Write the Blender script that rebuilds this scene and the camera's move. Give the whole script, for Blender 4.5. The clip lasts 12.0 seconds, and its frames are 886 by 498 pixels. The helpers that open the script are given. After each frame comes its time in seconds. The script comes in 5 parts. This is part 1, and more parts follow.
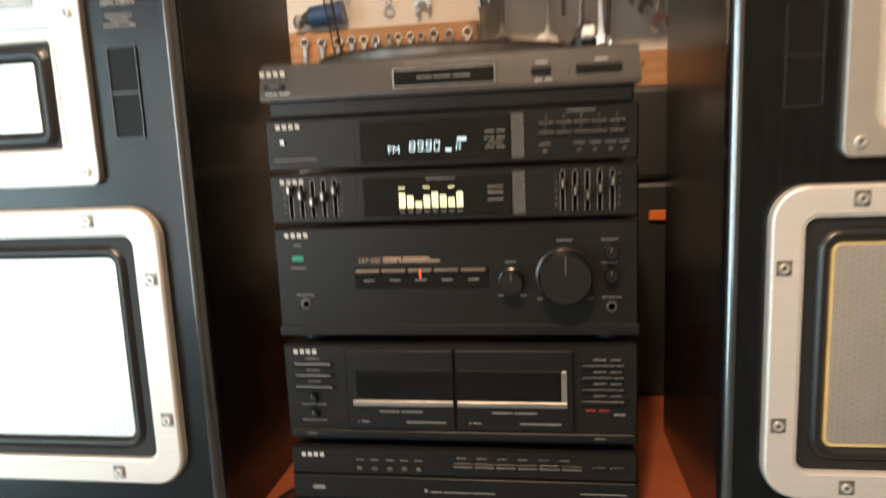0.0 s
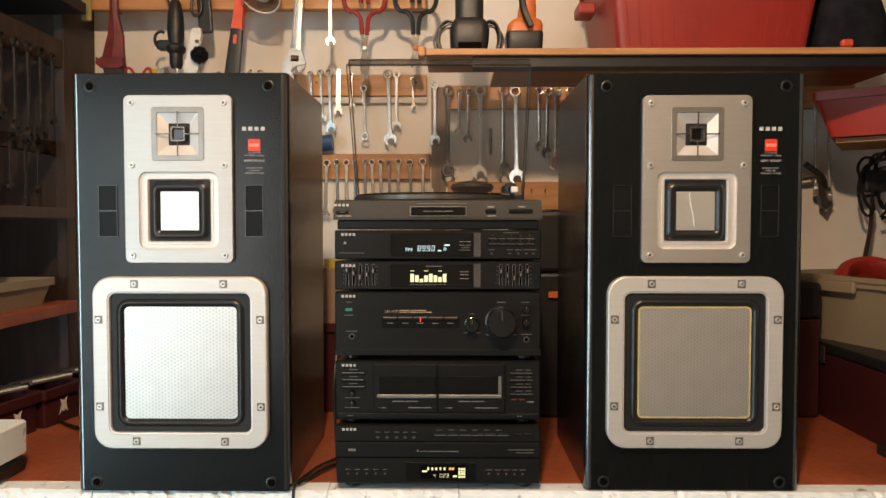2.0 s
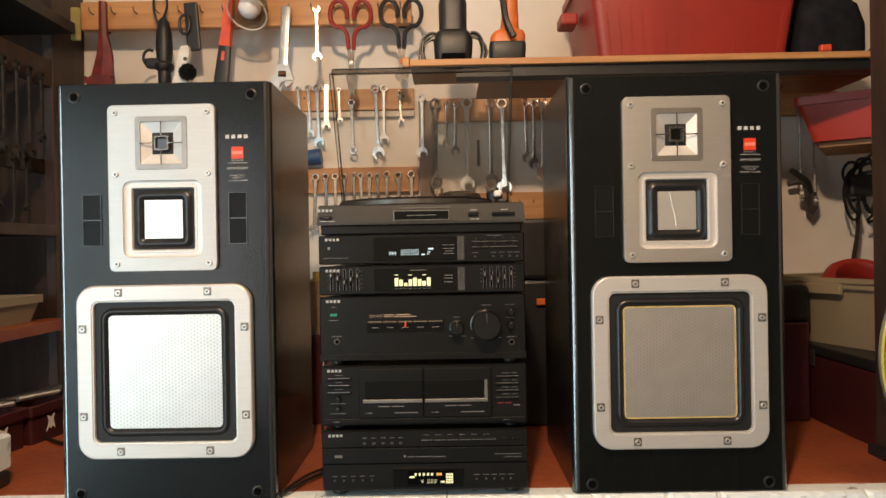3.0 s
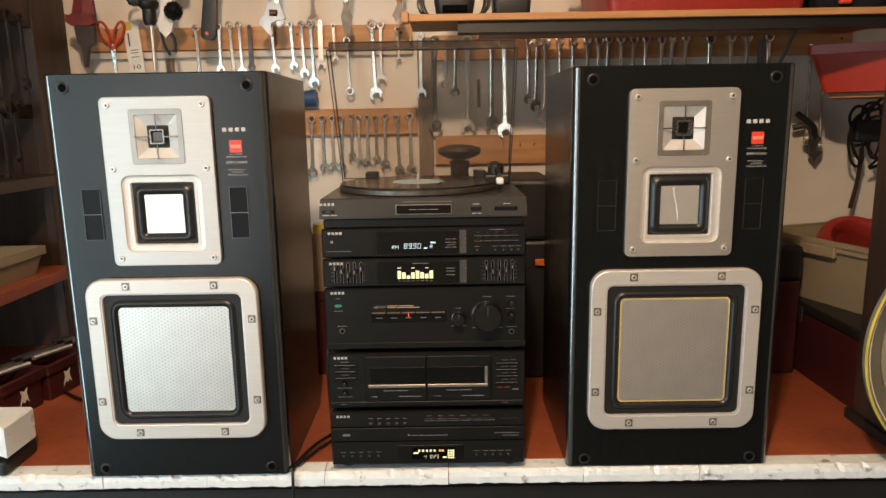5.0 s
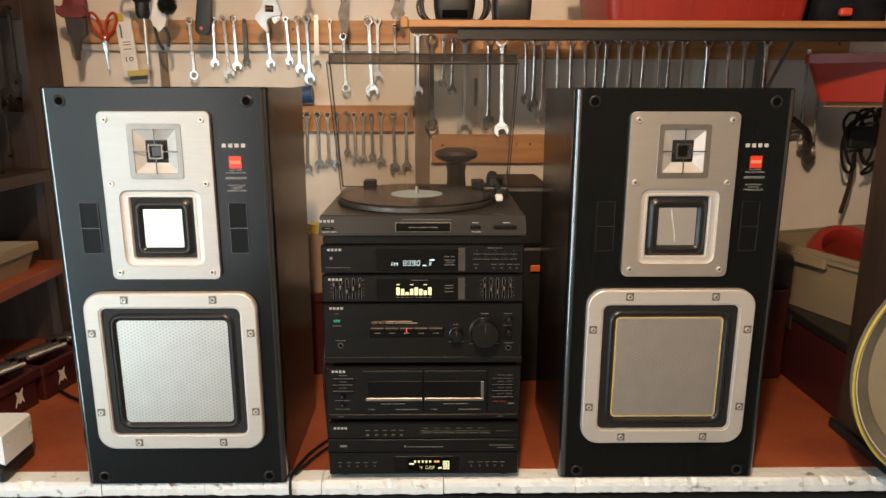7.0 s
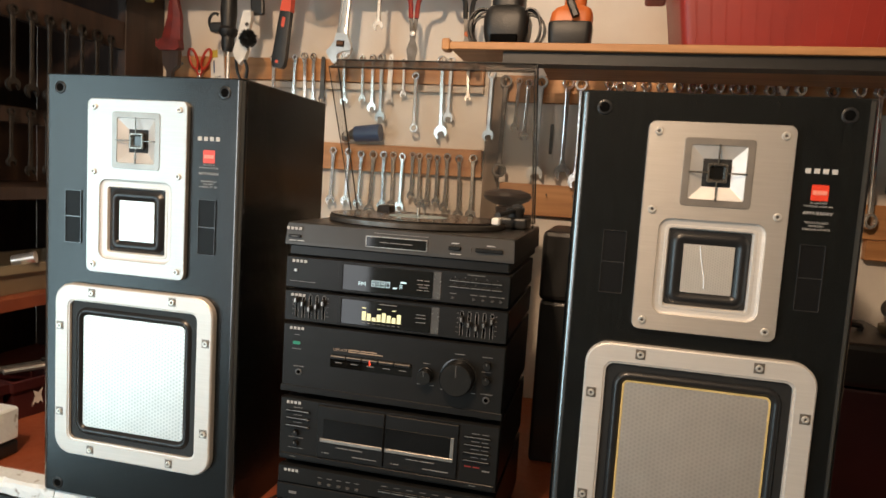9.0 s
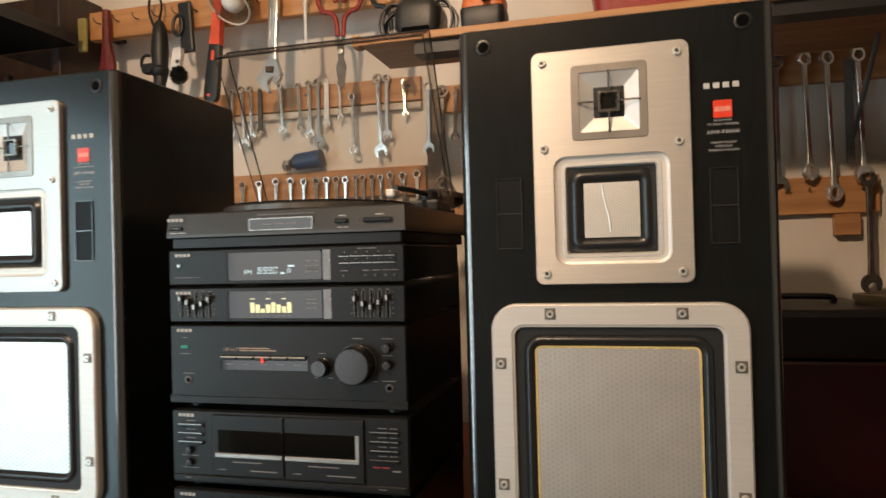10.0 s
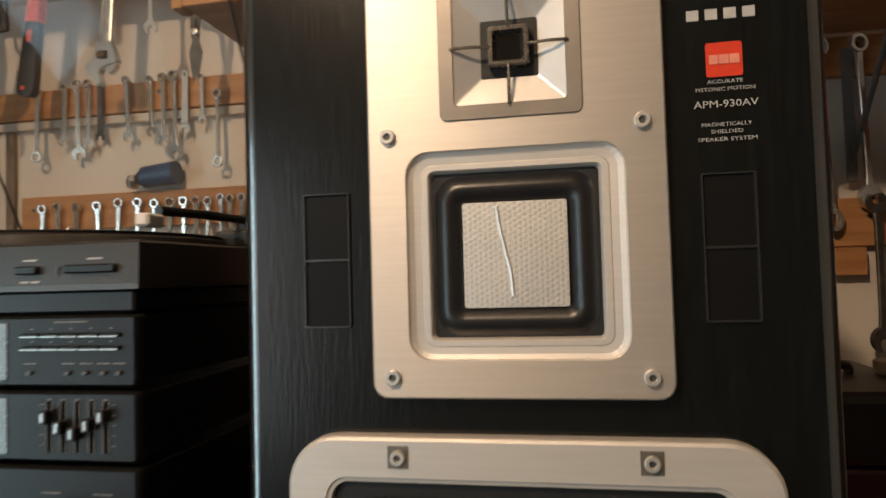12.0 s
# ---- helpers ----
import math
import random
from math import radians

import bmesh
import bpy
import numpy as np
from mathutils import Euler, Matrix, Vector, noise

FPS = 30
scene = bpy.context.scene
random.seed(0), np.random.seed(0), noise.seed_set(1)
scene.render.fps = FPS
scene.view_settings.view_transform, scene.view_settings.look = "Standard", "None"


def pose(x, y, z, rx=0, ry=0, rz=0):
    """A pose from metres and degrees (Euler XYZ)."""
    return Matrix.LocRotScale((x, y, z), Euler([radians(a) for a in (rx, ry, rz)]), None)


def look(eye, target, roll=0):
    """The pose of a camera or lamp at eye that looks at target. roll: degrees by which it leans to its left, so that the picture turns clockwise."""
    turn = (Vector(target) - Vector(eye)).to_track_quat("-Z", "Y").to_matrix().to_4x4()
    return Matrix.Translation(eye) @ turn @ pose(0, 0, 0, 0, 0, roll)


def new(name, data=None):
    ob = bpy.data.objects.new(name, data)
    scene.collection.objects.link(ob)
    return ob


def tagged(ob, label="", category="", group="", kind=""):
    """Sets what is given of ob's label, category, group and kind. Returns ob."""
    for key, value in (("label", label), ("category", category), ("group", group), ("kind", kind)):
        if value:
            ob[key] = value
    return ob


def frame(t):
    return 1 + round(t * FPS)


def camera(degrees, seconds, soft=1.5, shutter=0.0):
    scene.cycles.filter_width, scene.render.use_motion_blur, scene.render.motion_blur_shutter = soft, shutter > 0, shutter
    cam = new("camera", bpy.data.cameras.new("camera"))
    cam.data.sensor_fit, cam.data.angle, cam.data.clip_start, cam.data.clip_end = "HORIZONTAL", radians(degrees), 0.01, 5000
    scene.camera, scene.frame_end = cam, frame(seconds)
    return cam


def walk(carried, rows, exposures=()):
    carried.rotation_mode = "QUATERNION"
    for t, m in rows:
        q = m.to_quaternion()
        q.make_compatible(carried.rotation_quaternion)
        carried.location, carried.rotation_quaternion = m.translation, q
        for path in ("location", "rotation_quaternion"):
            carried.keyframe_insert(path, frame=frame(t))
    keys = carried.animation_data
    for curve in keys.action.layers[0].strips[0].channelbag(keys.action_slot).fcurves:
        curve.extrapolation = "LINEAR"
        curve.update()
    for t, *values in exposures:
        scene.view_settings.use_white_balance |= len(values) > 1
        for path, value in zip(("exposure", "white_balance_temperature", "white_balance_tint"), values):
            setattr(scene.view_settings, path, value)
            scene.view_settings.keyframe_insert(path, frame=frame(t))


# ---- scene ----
cam = camera(66.1, 12.0, shutter=0.5)
PATH = [
    (0, (0.089, -0.638, 1.325), (-0.203, 1.315, 1.003), -2.5),
    (0.2, (0.071, -0.7, 1.363), (-0.157, 1.269, 1.098), -2.7),
    (0.5, (0.052, -0.842, 1.394), (-0.136, 1.145, 1.264), -0.6),
    (1, (-0.004, -1.025, 1.388), (-0.005, 0.972, 1.282), 1.2),
    (1.5, (0.009, -1.126, 1.361), (0.019, 0.873, 1.299), -0.1),
    (2, (0.023, -1.159, 1.358), (-0.001, 0.84, 1.287), -0.0),
    (2.5, (0.035, -1.159, 1.316), (-0.013, 0.84, 1.293), -0.4),
    (3, (0.047, -1.163, 1.325), (0.03, 0.836, 1.321), -1.0),
    (3.5, (0.071, -1.162, 1.4), (0.031, 0.832, 1.254), -1.8),
    (3.7, (0.067, -1.165, 1.437), (0.016, 0.822, 1.217), -2.0),
    (5.3, (0.03, -1.152, 1.538), (0.044, 0.813, 1.167), -0.3),
    (5.5, (0.025, -1.153, 1.547), (0.047, 0.812, 1.178), 0.1),
    (6, (0.022, -1.153, 1.574), (0.037, 0.811, 1.198), 0.1),
    (6.5, (0.02, -1.155, 1.59), (0.051, 0.805, 1.193), 0.4),
    (7, (0.019, -1.143, 1.608), (0.046, 0.805, 1.156), 0.1),
    (7.2, (0.019, -1.144, 1.622), (0.03, 0.802, 1.16), 0.5),
    (8.8, (0.269, -0.973, 1.5), (-0.125, 0.974, 1.262), 4.5),
    (9, (0.302, -0.963, 1.477), (-0.159, 0.973, 1.28), 3.6),
    (9.5, (0.396, -0.914, 1.384), (-0.133, 1.015, 1.339), 0.4),
    (10, (0.449, -0.835, 1.333), (-0.063, 1.098, 1.35), -1.5),
    (10.5, (0.479, -0.737, 1.307), (-0.016, 1.2, 1.377), -0.9),
    (11, (0.486, -0.602, 1.323), (0.015, 1.337, 1.463), -0.4),
    (11.5, (0.476, -0.499, 1.338), (0.024, 1.444, 1.48), -0.2),
    (12, (0.474, -0.419, 1.368), (0.09, 1.541, 1.453), -1.6),
]
EXPOSURES = [(0.0, 0.44), (0.5, 0.06), (1.0, -0.09), (2.0, 0.0), (7.0, 0.02), (9.0, 0.0), (10.0, -0.12), (11.0, -0.22), (12.0, -0.5)]
walk(cam, [(t, look(eye, target, roll)) for t, eye, target, roll in PATH], EXPOSURES)

# ---- world and light ----
world = bpy.data.worlds.new("sky")
scene.world = world
world.use_nodes = True
wn = world.node_tree.nodes
sky = wn.new("ShaderNodeTexSky")
sky.sky_type, sky.sun_disc, sky.sun_elevation, sky.sun_rotation = "NISHITA", False, radians(35), radians(200)
world.node_tree.links.new(sky.outputs[0], wn["Background"].inputs[0])
wn["Background"].inputs[1].default_value = 0.08


def lamp(name, kind, m, energy, color, size=0.1, size_y=None):
    data = bpy.data.lights.new(name, kind)
    data.energy, data.color = energy, color
    if kind == "AREA":
        data.shape, data.size, data.size_y = "RECTANGLE", size, size_y or size
    else:
        data.shadow_soft_size = size
    ob = new(name, data)
    ob.matrix_world = m
    return ob


BULB = (-0.06, -1.12, 2.44)
lamp("bulb_light", "POINT", pose(*BULB), 99, (1.0, 0.70, 0.455), 0.05)
# daylight lamps stand in the openings of the unseen south and west walls
lamp("doorway_daylight", "AREA", look((-1.55, -3.0, 1.25), (-1.2, 0, 1.2)), 16, (0.88, 0.94, 1.0), 0.9, 1.6)
lamp("window_daylight", "AREA", look((-2.19, -1.99, 1.065), (0, -1.99, 1.065)), 48, (0.62, 0.90, 1.0), 1.1, 2.0)


# ---- materials ----
def mat(name, color, rough=0.5, metal=0.0, color2=None, scale=12.0, stretch=(1, 1, 1), bump=0.0, bscale=300.0, rvar=0.08, spec=0.5, detail=5.0, lo=0.35, hi=0.7):
    """Two-scale procedural surface: a broad colour change, a fine grain in roughness and relief."""
    m = bpy.data.materials.new(name)
    m.use_nodes = True
    n, l = m.node_tree.nodes, m.node_tree.links
    p = n["Principled BSDF"]
    p.inputs["Metallic"].default_value = metal
    p.inputs["Specular IOR Level"].default_value = spec
    tc, mp = n.new("ShaderNodeTexCoord"), n.new("ShaderNodeMapping")
    l.new(tc.outputs["Object"], mp.inputs["Vector"])
    mp.inputs["Scale"].default_value = stretch
    broad, fine = n.new("ShaderNodeTexNoise"), n.new("ShaderNodeTexNoise")
    broad.inputs["Scale"].default_value, broad.inputs["Detail"].default_value = scale, detail
    fine.inputs["Scale"].default_value, fine.inputs["Detail"].default_value = bscale, 3.0
    for t in (broad, fine):
        l.new(mp.outputs[0], t.inputs["Vector"])
    ramp = n.new("ShaderNodeValToRGB")
    c2 = color2 or tuple(c * 0.8 for c in color)
    ramp.color_ramp.elements[0].position, ramp.color_ramp.elements[1].position = lo, hi
    ramp.color_ramp.elements[0].color, ramp.color_ramp.elements[1].color = (*c2, 1), (*color, 1)
    l.new(broad.outputs[0], ramp.inputs[0])
    l.new(ramp.outputs[0], p.inputs["Base Color"])
    mr = n.new("ShaderNodeMapRange")
    mr.inputs["To Min"].default_value, mr.inputs["To Max"].default_value = max(0.02, rough - rvar), min(1, rough + rvar)
    l.new(fine.outputs[0], mr.inputs[0])
    l.new(mr.outputs[0], p.inputs["Roughness"])
    if bump:
        b = n.new("ShaderNodeBump")
        b.inputs["Strength"].default_value, b.inputs["Distance"].default_value = bump, 0.002
        l.new(fine.outputs[0], b.inputs["Height"])
        l.new(b.outputs[0], p.inputs["Normal"])
    return m


def glow(name, color, strength):
    m = bpy.data.materials.new(name)
    m.use_nodes = True
    p = m.node_tree.nodes["Principled BSDF"]
    p.inputs["Base Color"].default_value = (*[c * 0.3 for c in color], 1)
    p.inputs["Emission Color"].default_value, p.inputs["Emission Strength"].default_value = (*color, 1), strength
    return m


def honeycomb(name, color, pitch=0.0042, relief=0.2, depth=0.72):
    """White honeycomb diaphragm: three crossed waves give hexagonal dimples, cells a little darker than ribs."""
    m = mat(name, color, 0.43, 0.86, color2=tuple(c * 0.93 for c in color), scale=30, rvar=0.05)
    n, l = m.node_tree.nodes, m.node_tree.links
    tc = n.new("ShaderNodeTexCoord")
    sep = n.new("ShaderNodeSeparateXYZ")
    l.new(tc.outputs["Object"], sep.inputs[0])
    total = None
    for a in (0, 60, 120):
        u, v, s, c = n.new("ShaderNodeMath"), n.new("ShaderNodeMath"), n.new("ShaderNodeMath"), n.new("ShaderNodeMath")
        k = 2 * math.pi / (pitch * 0.866)
        u.operation = v.operation = "MULTIPLY"
        u.inputs[1].default_value, v.inputs[1].default_value = k * math.cos(radians(a)), k * math.sin(radians(a))
        l.new(sep.outputs["X"], u.inputs[0])
        l.new(sep.outputs["Z"], v.inputs[0])
        l.new(u.outputs[0], s.inputs[0])
        l.new(v.outputs[0], s.inputs[1])
        c.operation = "COSINE"
        l.new(s.outputs[0], c.inputs[0])
        if total is None:
            total = c
        else:
            add = n.new("ShaderNodeMath")
            l.new(total.outputs[0], add.inputs[0])
            l.new(c.outputs[0], add.inputs[1])
            total = add
    cell, tint = n.new("ShaderNodeMapRange"), n.new("ShaderNodeVectorMath")
    cell.inputs["From Min"].default_value, cell.inputs["From Max"].default_value = -1.5, 3.0
    cell.inputs["To Min"].default_value, cell.inputs["To Max"].default_value = 1.04, depth
    l.new(total.outputs[0], cell.inputs[0])
    tint.operation = "SCALE"
    socket = n["Principled BSDF"].inputs["Base Color"]
    l.new(socket.links[0].from_socket, tint.inputs[0])
    l.new(cell.outputs[0], tint.inputs["Scale"])
    l.new(tint.outputs[0], socket)
    b = n.new("ShaderNodeBump")
    b.inputs["Strength"].default_value, b.inputs["Distance"].default_value = relief, 0.0007
    l.new(total.outputs[0], b.inputs["Height"])
    l.new(b.outputs[0], n["Principled BSDF"].inputs["Normal"])
    return m


def smoked(name, color, rough=0.04, haze=0.0):
    m = bpy.data.materials.new(name)
    m.use_nodes = True
    n, l = m.node_tree.nodes, m.node_tree.links
    clear, gloss, mix, fres = n.new("ShaderNodeBsdfTransparent"), n.new("ShaderNodeBsdfGlossy"), n.new("ShaderNodeMixShader"), n.new("ShaderNodeLayerWeight")
    half = n.new("ShaderNodeMath")
    half.operation, half.inputs[1].default_value = "MULTIPLY", 0.30
    clear.inputs[0].default_value = (*color, 1)
    gloss.inputs["Roughness"].default_value = rough
    fres.inputs["Blend"].default_value = 0.12
    l.new(fres.outputs["Facing"], half.inputs[0])
    l.new(half.outputs[0], mix.inputs[0])
    l.new(clear.outputs[0], mix.inputs[1])
    l.new(gloss.outputs[0], mix.inputs[2])
    # mixes in an even pale diffuse share, set by haze
    milky, veil = n.new("ShaderNodeBsdfDiffuse"), n.new("ShaderNodeMixShader")
    milky.inputs[0].default_value, veil.inputs[0].default_value = (0.42, 0.38, 0.34, 1), haze
    l.new(mix.outputs[0], veil.inputs[1])
    l.new(milky.outputs[0], veil.inputs[2])
    l.new(veil.outputs[0], n["Material Output"].inputs[0])
    return m


M_ASH = mat("black_ash_vinyl", (0.0062, 0.0078, 0.0080), 0.25, color2=(0.0030, 0.0038, 0.0040), scale=22, stretch=(9, 9, 0.7), bump=0.13, bscale=46, rvar=0.05, spec=0.32, detail=8.0, lo=0.44, hi=0.72)
M_ALU = mat("brushed_aluminium", (0.64, 0.61, 0.575), 0.48, 0.80, color2=(0.60, 0.57, 0.535), scale=25, stretch=(0.6, 1, 14), bump=0.03, bscale=120, rvar=0.07)
# brushing runs crosswise, so highlights stretch up and down
alu = M_ALU.node_tree
tangent = alu.nodes.new("ShaderNodeCombineXYZ")
tangent.inputs[2].default_value = 1.0
alu.links.new(tangent.outputs[0], alu.nodes["Principled BSDF"].inputs["Tangent"])
alu.nodes["Principled BSDF"].inputs["Anisotropic"].default_value = 0.6
ash = M_ASH.node_tree.nodes["Principled BSDF"]
ash.inputs["Coat Weight"].default_value, ash.inputs["Coat Roughness"].default_value = 0.12, 0.16
M_EDGE = mat("glossy_black_edge", (0.006, 0.0065, 0.007), 0.24, scale=20, stretch=(1, 1, 0.2), bump=0.03, bscale=160, rvar=0.05, spec=1.0)
edge = M_EDGE.node_tree.nodes["Principled BSDF"]
edge.inputs["Coat Weight"].default_value, edge.inputs["Coat Roughness"].default_value, edge.inputs["Coat IOR"].default_value = 1.0, 0.12, 2.0
M_ALUD = mat("bronze_grey_bezel", (0.36, 0.33, 0.30), 0.4, 0.8, scale=30, bump=0.05)
M_CAST = mat("silver_cast_frame", (0.70, 0.665, 0.625), 0.46, 0.50, color2=(0.66, 0.625, 0.585), scale=25, stretch=(0.6, 1, 14), bump=0.02, bscale=120, rvar=0.06)
M_FUNNEL = mat("pale_horn_metal", (0.74, 0.72, 0.70), 0.42, 0.5, scale=20)
M_PLUG = mat("dark_plug_metal", (0.20, 0.185, 0.165), 0.26, 0.85, scale=30)
M_RIM = mat("satin_slot_rim", (0.020, 0.020, 0.021), 0.22, scale=30, spec=0.9)
M_FABRIC = mat("dark_bag_cloth", (0.016, 0.017, 0.022), 0.92, color2=(0.008, 0.008, 0.011), scale=30, bump=0.5, bscale=35, spec=0.15)
# dull steel darkened in colour to stand for the shade inside the shelving
M_SHADED_STEEL = mat("shaded_dark_steel", (0.036, 0.031, 0.027), 0.6, 0.5, color2=(0.018, 0.015, 0.013), scale=35, bump=0.1)
M_RUBBER = mat("black_rubber", (0.014, 0.014, 0.015), 0.33, scale=30, bump=0.05)
M_GASKET = mat("black_gasket", (0.008, 0.008, 0.008), 0.6, scale=30, bump=0.2)
M_HONEY = honeycomb("honeycomb_diaphragm", (0.74, 0.70, 0.65), 0.0064, 0.07, 0.74)
# right woofer: cell tint weakened, as light there brings out less pattern
M_HONEYR = honeycomb("faint_honeycomb_diaphragm", (0.74, 0.70, 0.65), 0.0064, 0.06, 0.90)
M_HONEY2 = honeycomb("fine_honeycomb_diaphragm", (0.86, 0.83, 0.78), 0.0036, 0.06, 0.84)
M_GLUE = mat("amber_glue_line", (0.62, 0.47, 0.20), 0.35, scale=60)
M_STEEL = mat("screw_steel", (0.80, 0.78, 0.74), 0.38, 0.75, scale=80)
M_POCKET = mat("shaded_pocket_metal", (0.25, 0.22, 0.19), 0.45, 0.7, scale=60)
M_CHROME = mat("chrome_vanadium", (0.90, 0.90, 0.89), 0.24, 0.86, color2=(0.72, 0.71, 0.69), scale=40, rvar=0.06)
M_SHINE = mat("bright_polished_steel", (0.64, 0.66, 0.67), 0.31, 0.75, color2=(0.48, 0.50, 0.51), scale=40, rvar=0.06)
M_CAP = mat("slider_cap_plastic", (0.022, 0.019, 0.018), 0.35, scale=40)
M_DULL = mat("dull_tool_steel", (0.17, 0.16, 0.15), 0.48, 0.8, color2=(0.10, 0.09, 0.08), scale=35, bump=0.1)
M_VOID = mat("dark_recess", (0.002, 0.002, 0.002), 0.8, spec=0.05)
M_SLOT = mat("matt_black_slot", (0.0040, 0.0042, 0.0045), 0.5, spec=0.2)
M_WHITE = mat("white_print", (0.50, 0.49, 0.475), 0.5, scale=90)
M_GREYP = mat("grey_print", (0.21, 0.20, 0.19), 0.5, scale=90)
M_BRONZEP = mat("bronze_print", (0.42, 0.30, 0.20), 0.45, scale=90)
M_REDB = mat("red_badge", (0.75, 0.055, 0.025), 0.35, scale=90)
M_DIMRED = mat("dim_red_print", (0.22, 0.02, 0.015), 0.45, scale=90)
M_PINKP = mat("pale_red_print", (0.85, 0.30, 0.22), 0.45, scale=90)
M_HIFI = mat("charcoal_metal_front", (0.0112, 0.0111, 0.0109), 0.30, 0.0, color2=(0.0090, 0.0089, 0.0087), scale=8, stretch=(1, 1, 6), bump=0.08, bscale=420, rvar=0.06, spec=0.24)
M_HIFI2 = mat("black_plastic_trim", (0.008, 0.008, 0.008), 0.34, scale=20, bump=0.05, spec=0.3)
M_KNOB = mat("glossy_black_knob", (0.010, 0.010, 0.010), 0.2, scale=20, spec=0.6)
M_TTGREY = mat("dark_grey_plastic", (0.072, 0.068, 0.064), 0.34, 0.6, scale=10, bump=0.1, bscale=500)
M_SMOKE = mat("smoked_window", (0.004, 0.004, 0.004), 0.06, rvar=0.02, scale=10)
M_SILVER = mat("silver_trim", (0.50, 0.48, 0.45), 0.3, 0.9, scale=30)
M_BTN = mat("grey_button", (0.10, 0.095, 0.09), 0.35, 0.4, scale=40)
M_BEVEL = mat("grey_bevel_strip", (0.15, 0.145, 0.14), 0.25, 0.6, scale=40)
M_VFD = glow("cyan_display", (0.72, 0.95, 1.0), 0.9)
M_YELLOW = glow("yellow_display", (1.0, 0.93, 0.50), 0.9)
M_REDLED = glow("red_led", (1.0, 0.06, 0.02), 1.8)
M_KEYLINE = mat("bronze_key_edge", (0.40, 0.29, 0.20), 0.35, 0.7, scale=60)
M_GREEN = glow("green_power_led", (0.03, 0.40, 0.24), 0.28)
M_ORNG = glow("orange_display", (1.0, 0.45, 0.1), 1.0)
M_VINYL = mat("black_vinyl_record", (0.008, 0.008, 0.009), 0.2, scale=30)
M_LABEL = mat("pale_blue_label", (0.33, 0.42, 0.45), 0.5, scale=30)
M_LID = smoked("smoked_acrylic", (0.93, 0.92, 0.905), 0.04, 0.045)
M_LIDEDGE = smoked("smoked_acrylic_edge", (0.55, 0.51, 0.48))
M_BENCH = mat("orange_red_bench_paint", (0.38, 0.100, 0.040), 0.42, color2=(0.24, 0.060, 0.026), scale=6, bump=0.25, bscale=60, rvar=0.15)
M_WHITEPAINT = mat("chipped_white_paint", (0.80, 0.86, 0.89), 0.45, color2=(0.26, 0.24, 0.22), scale=38, bump=0.9, bscale=70, lo=0.30, hi=0.38, detail=10)
M_WALL = mat("off_white_plaster", (0.80, 0.76, 0.70), 0.85, color2=(0.68, 0.62, 0.55), scale=3.5, bump=0.25, bscale=45, detail=8)
# for walls out of view; the tone sets how much light bounces back
M_ROOM = mat("unseen_wall_plaster", (0.36, 0.325, 0.28), 0.9, color2=(0.27, 0.24, 0.20), scale=2.5, bump=0.2, bscale=40)
M_CEIL = mat("ceiling_boards_paint", (0.46, 0.43, 0.38), 0.8, scale=3, bump=0.2, bscale=40)
M_FLOOR = mat("concrete_floor", (0.22, 0.21, 0.20), 0.8, color2=(0.13, 0.125, 0.12), scale=3, bump=0.4, bscale=60)
M_PINE = mat("varnished_pine", (0.56, 0.29, 0.12), 0.5, color2=(0.40, 0.185, 0.07), scale=7, stretch=(0.6, 6, 9), bump=0.2, bscale=60)
M_BROWN = mat("dark_brown_wood", (0.050, 0.027, 0.017), 0.5, color2=(0.024, 0.013, 0.009), scale=7, stretch=(5, 5, 0.6), bump=0.25, bscale=60)
M_STRIP = mat("grey_brown_strip", (0.26, 0.20, 0.15), 0.7, color2=(0.18, 0.135, 0.10), scale=9, stretch=(5, 5, 0.7), bump=0.3, bscale=70)
M_REDPL = mat("red_plastic", (0.30, 0.024, 0.016), 0.45, color2=(0.24, 0.020, 0.014), scale=6, bump=0.05)
M_BINRED = mat("bright_red_plastic", (0.50, 0.040, 0.018), 0.38, color2=(0.42, 0.032, 0.015), scale=6, bump=0.05)
M_MAROON = mat("maroon_metal", (0.062, 0.011, 0.012), 0.45, color2=(0.042, 0.008, 0.009), scale=5, bump=0.1)
M_BLACKPL = mat("black_plastic", (0.014, 0.014, 0.014), 0.45, scale=25, bump=0.15)
M_ORANGEPL = mat("orange_plastic", (0.62, 0.15, 0.03), 0.42, scale=25)
M_CORAL = mat("coral_red_paint", (0.80, 0.10, 0.045), 0.4, scale=25)
M_YELPL = mat("yellow_plastic", (0.58, 0.45, 0.07), 0.45, scale=25)
M_BLUE = mat("blue_plastic", (0.035, 0.085, 0.20), 0.4, color2=(0.02, 0.05, 0.13), scale=18)
M_CREAM = mat("cream_plastic", (0.29, 0.235, 0.15), 0.5, color2=(0.26, 0.21, 0.14), scale=8, bump=0.05)
M_CARD = mat("brown_cardboard", (0.36, 0.26, 0.17), 0.8, scale=15, bump=0.1)
M_PAPER = mat("white_packaging", (0.82, 0.80, 0.76), 0.6, scale=25)
M_BULBGL = mat("frosted_bulb_glass", (0.88, 0.87, 0.85), 0.15, scale=10)
M_GREY = mat("grey_paint_steel", (0.24, 0.24, 0.23), 0.5, 0.3, scale=14, bump=0.1)
M_PIPE = mat("ivory_rail_paint", (0.66, 0.60, 0.52), 0.55, color2=(0.50, 0.44, 0.37), scale=14, bump=0.1)
M_CABLE = mat("black_cable", (0.010, 0.010, 0.010), 0.4, scale=30)


# ---- building helpers ----
def part(name, bm, material, parent=None, label="", smooth=False):
    me = bpy.data.meshes.new(name)
    bmesh.ops.recalc_face_normals(bm, faces=bm.faces)
    for f in bm.faces:
        f.smooth = smooth
    bm.to_mesh(me)
    bm.free()
    if smooth:
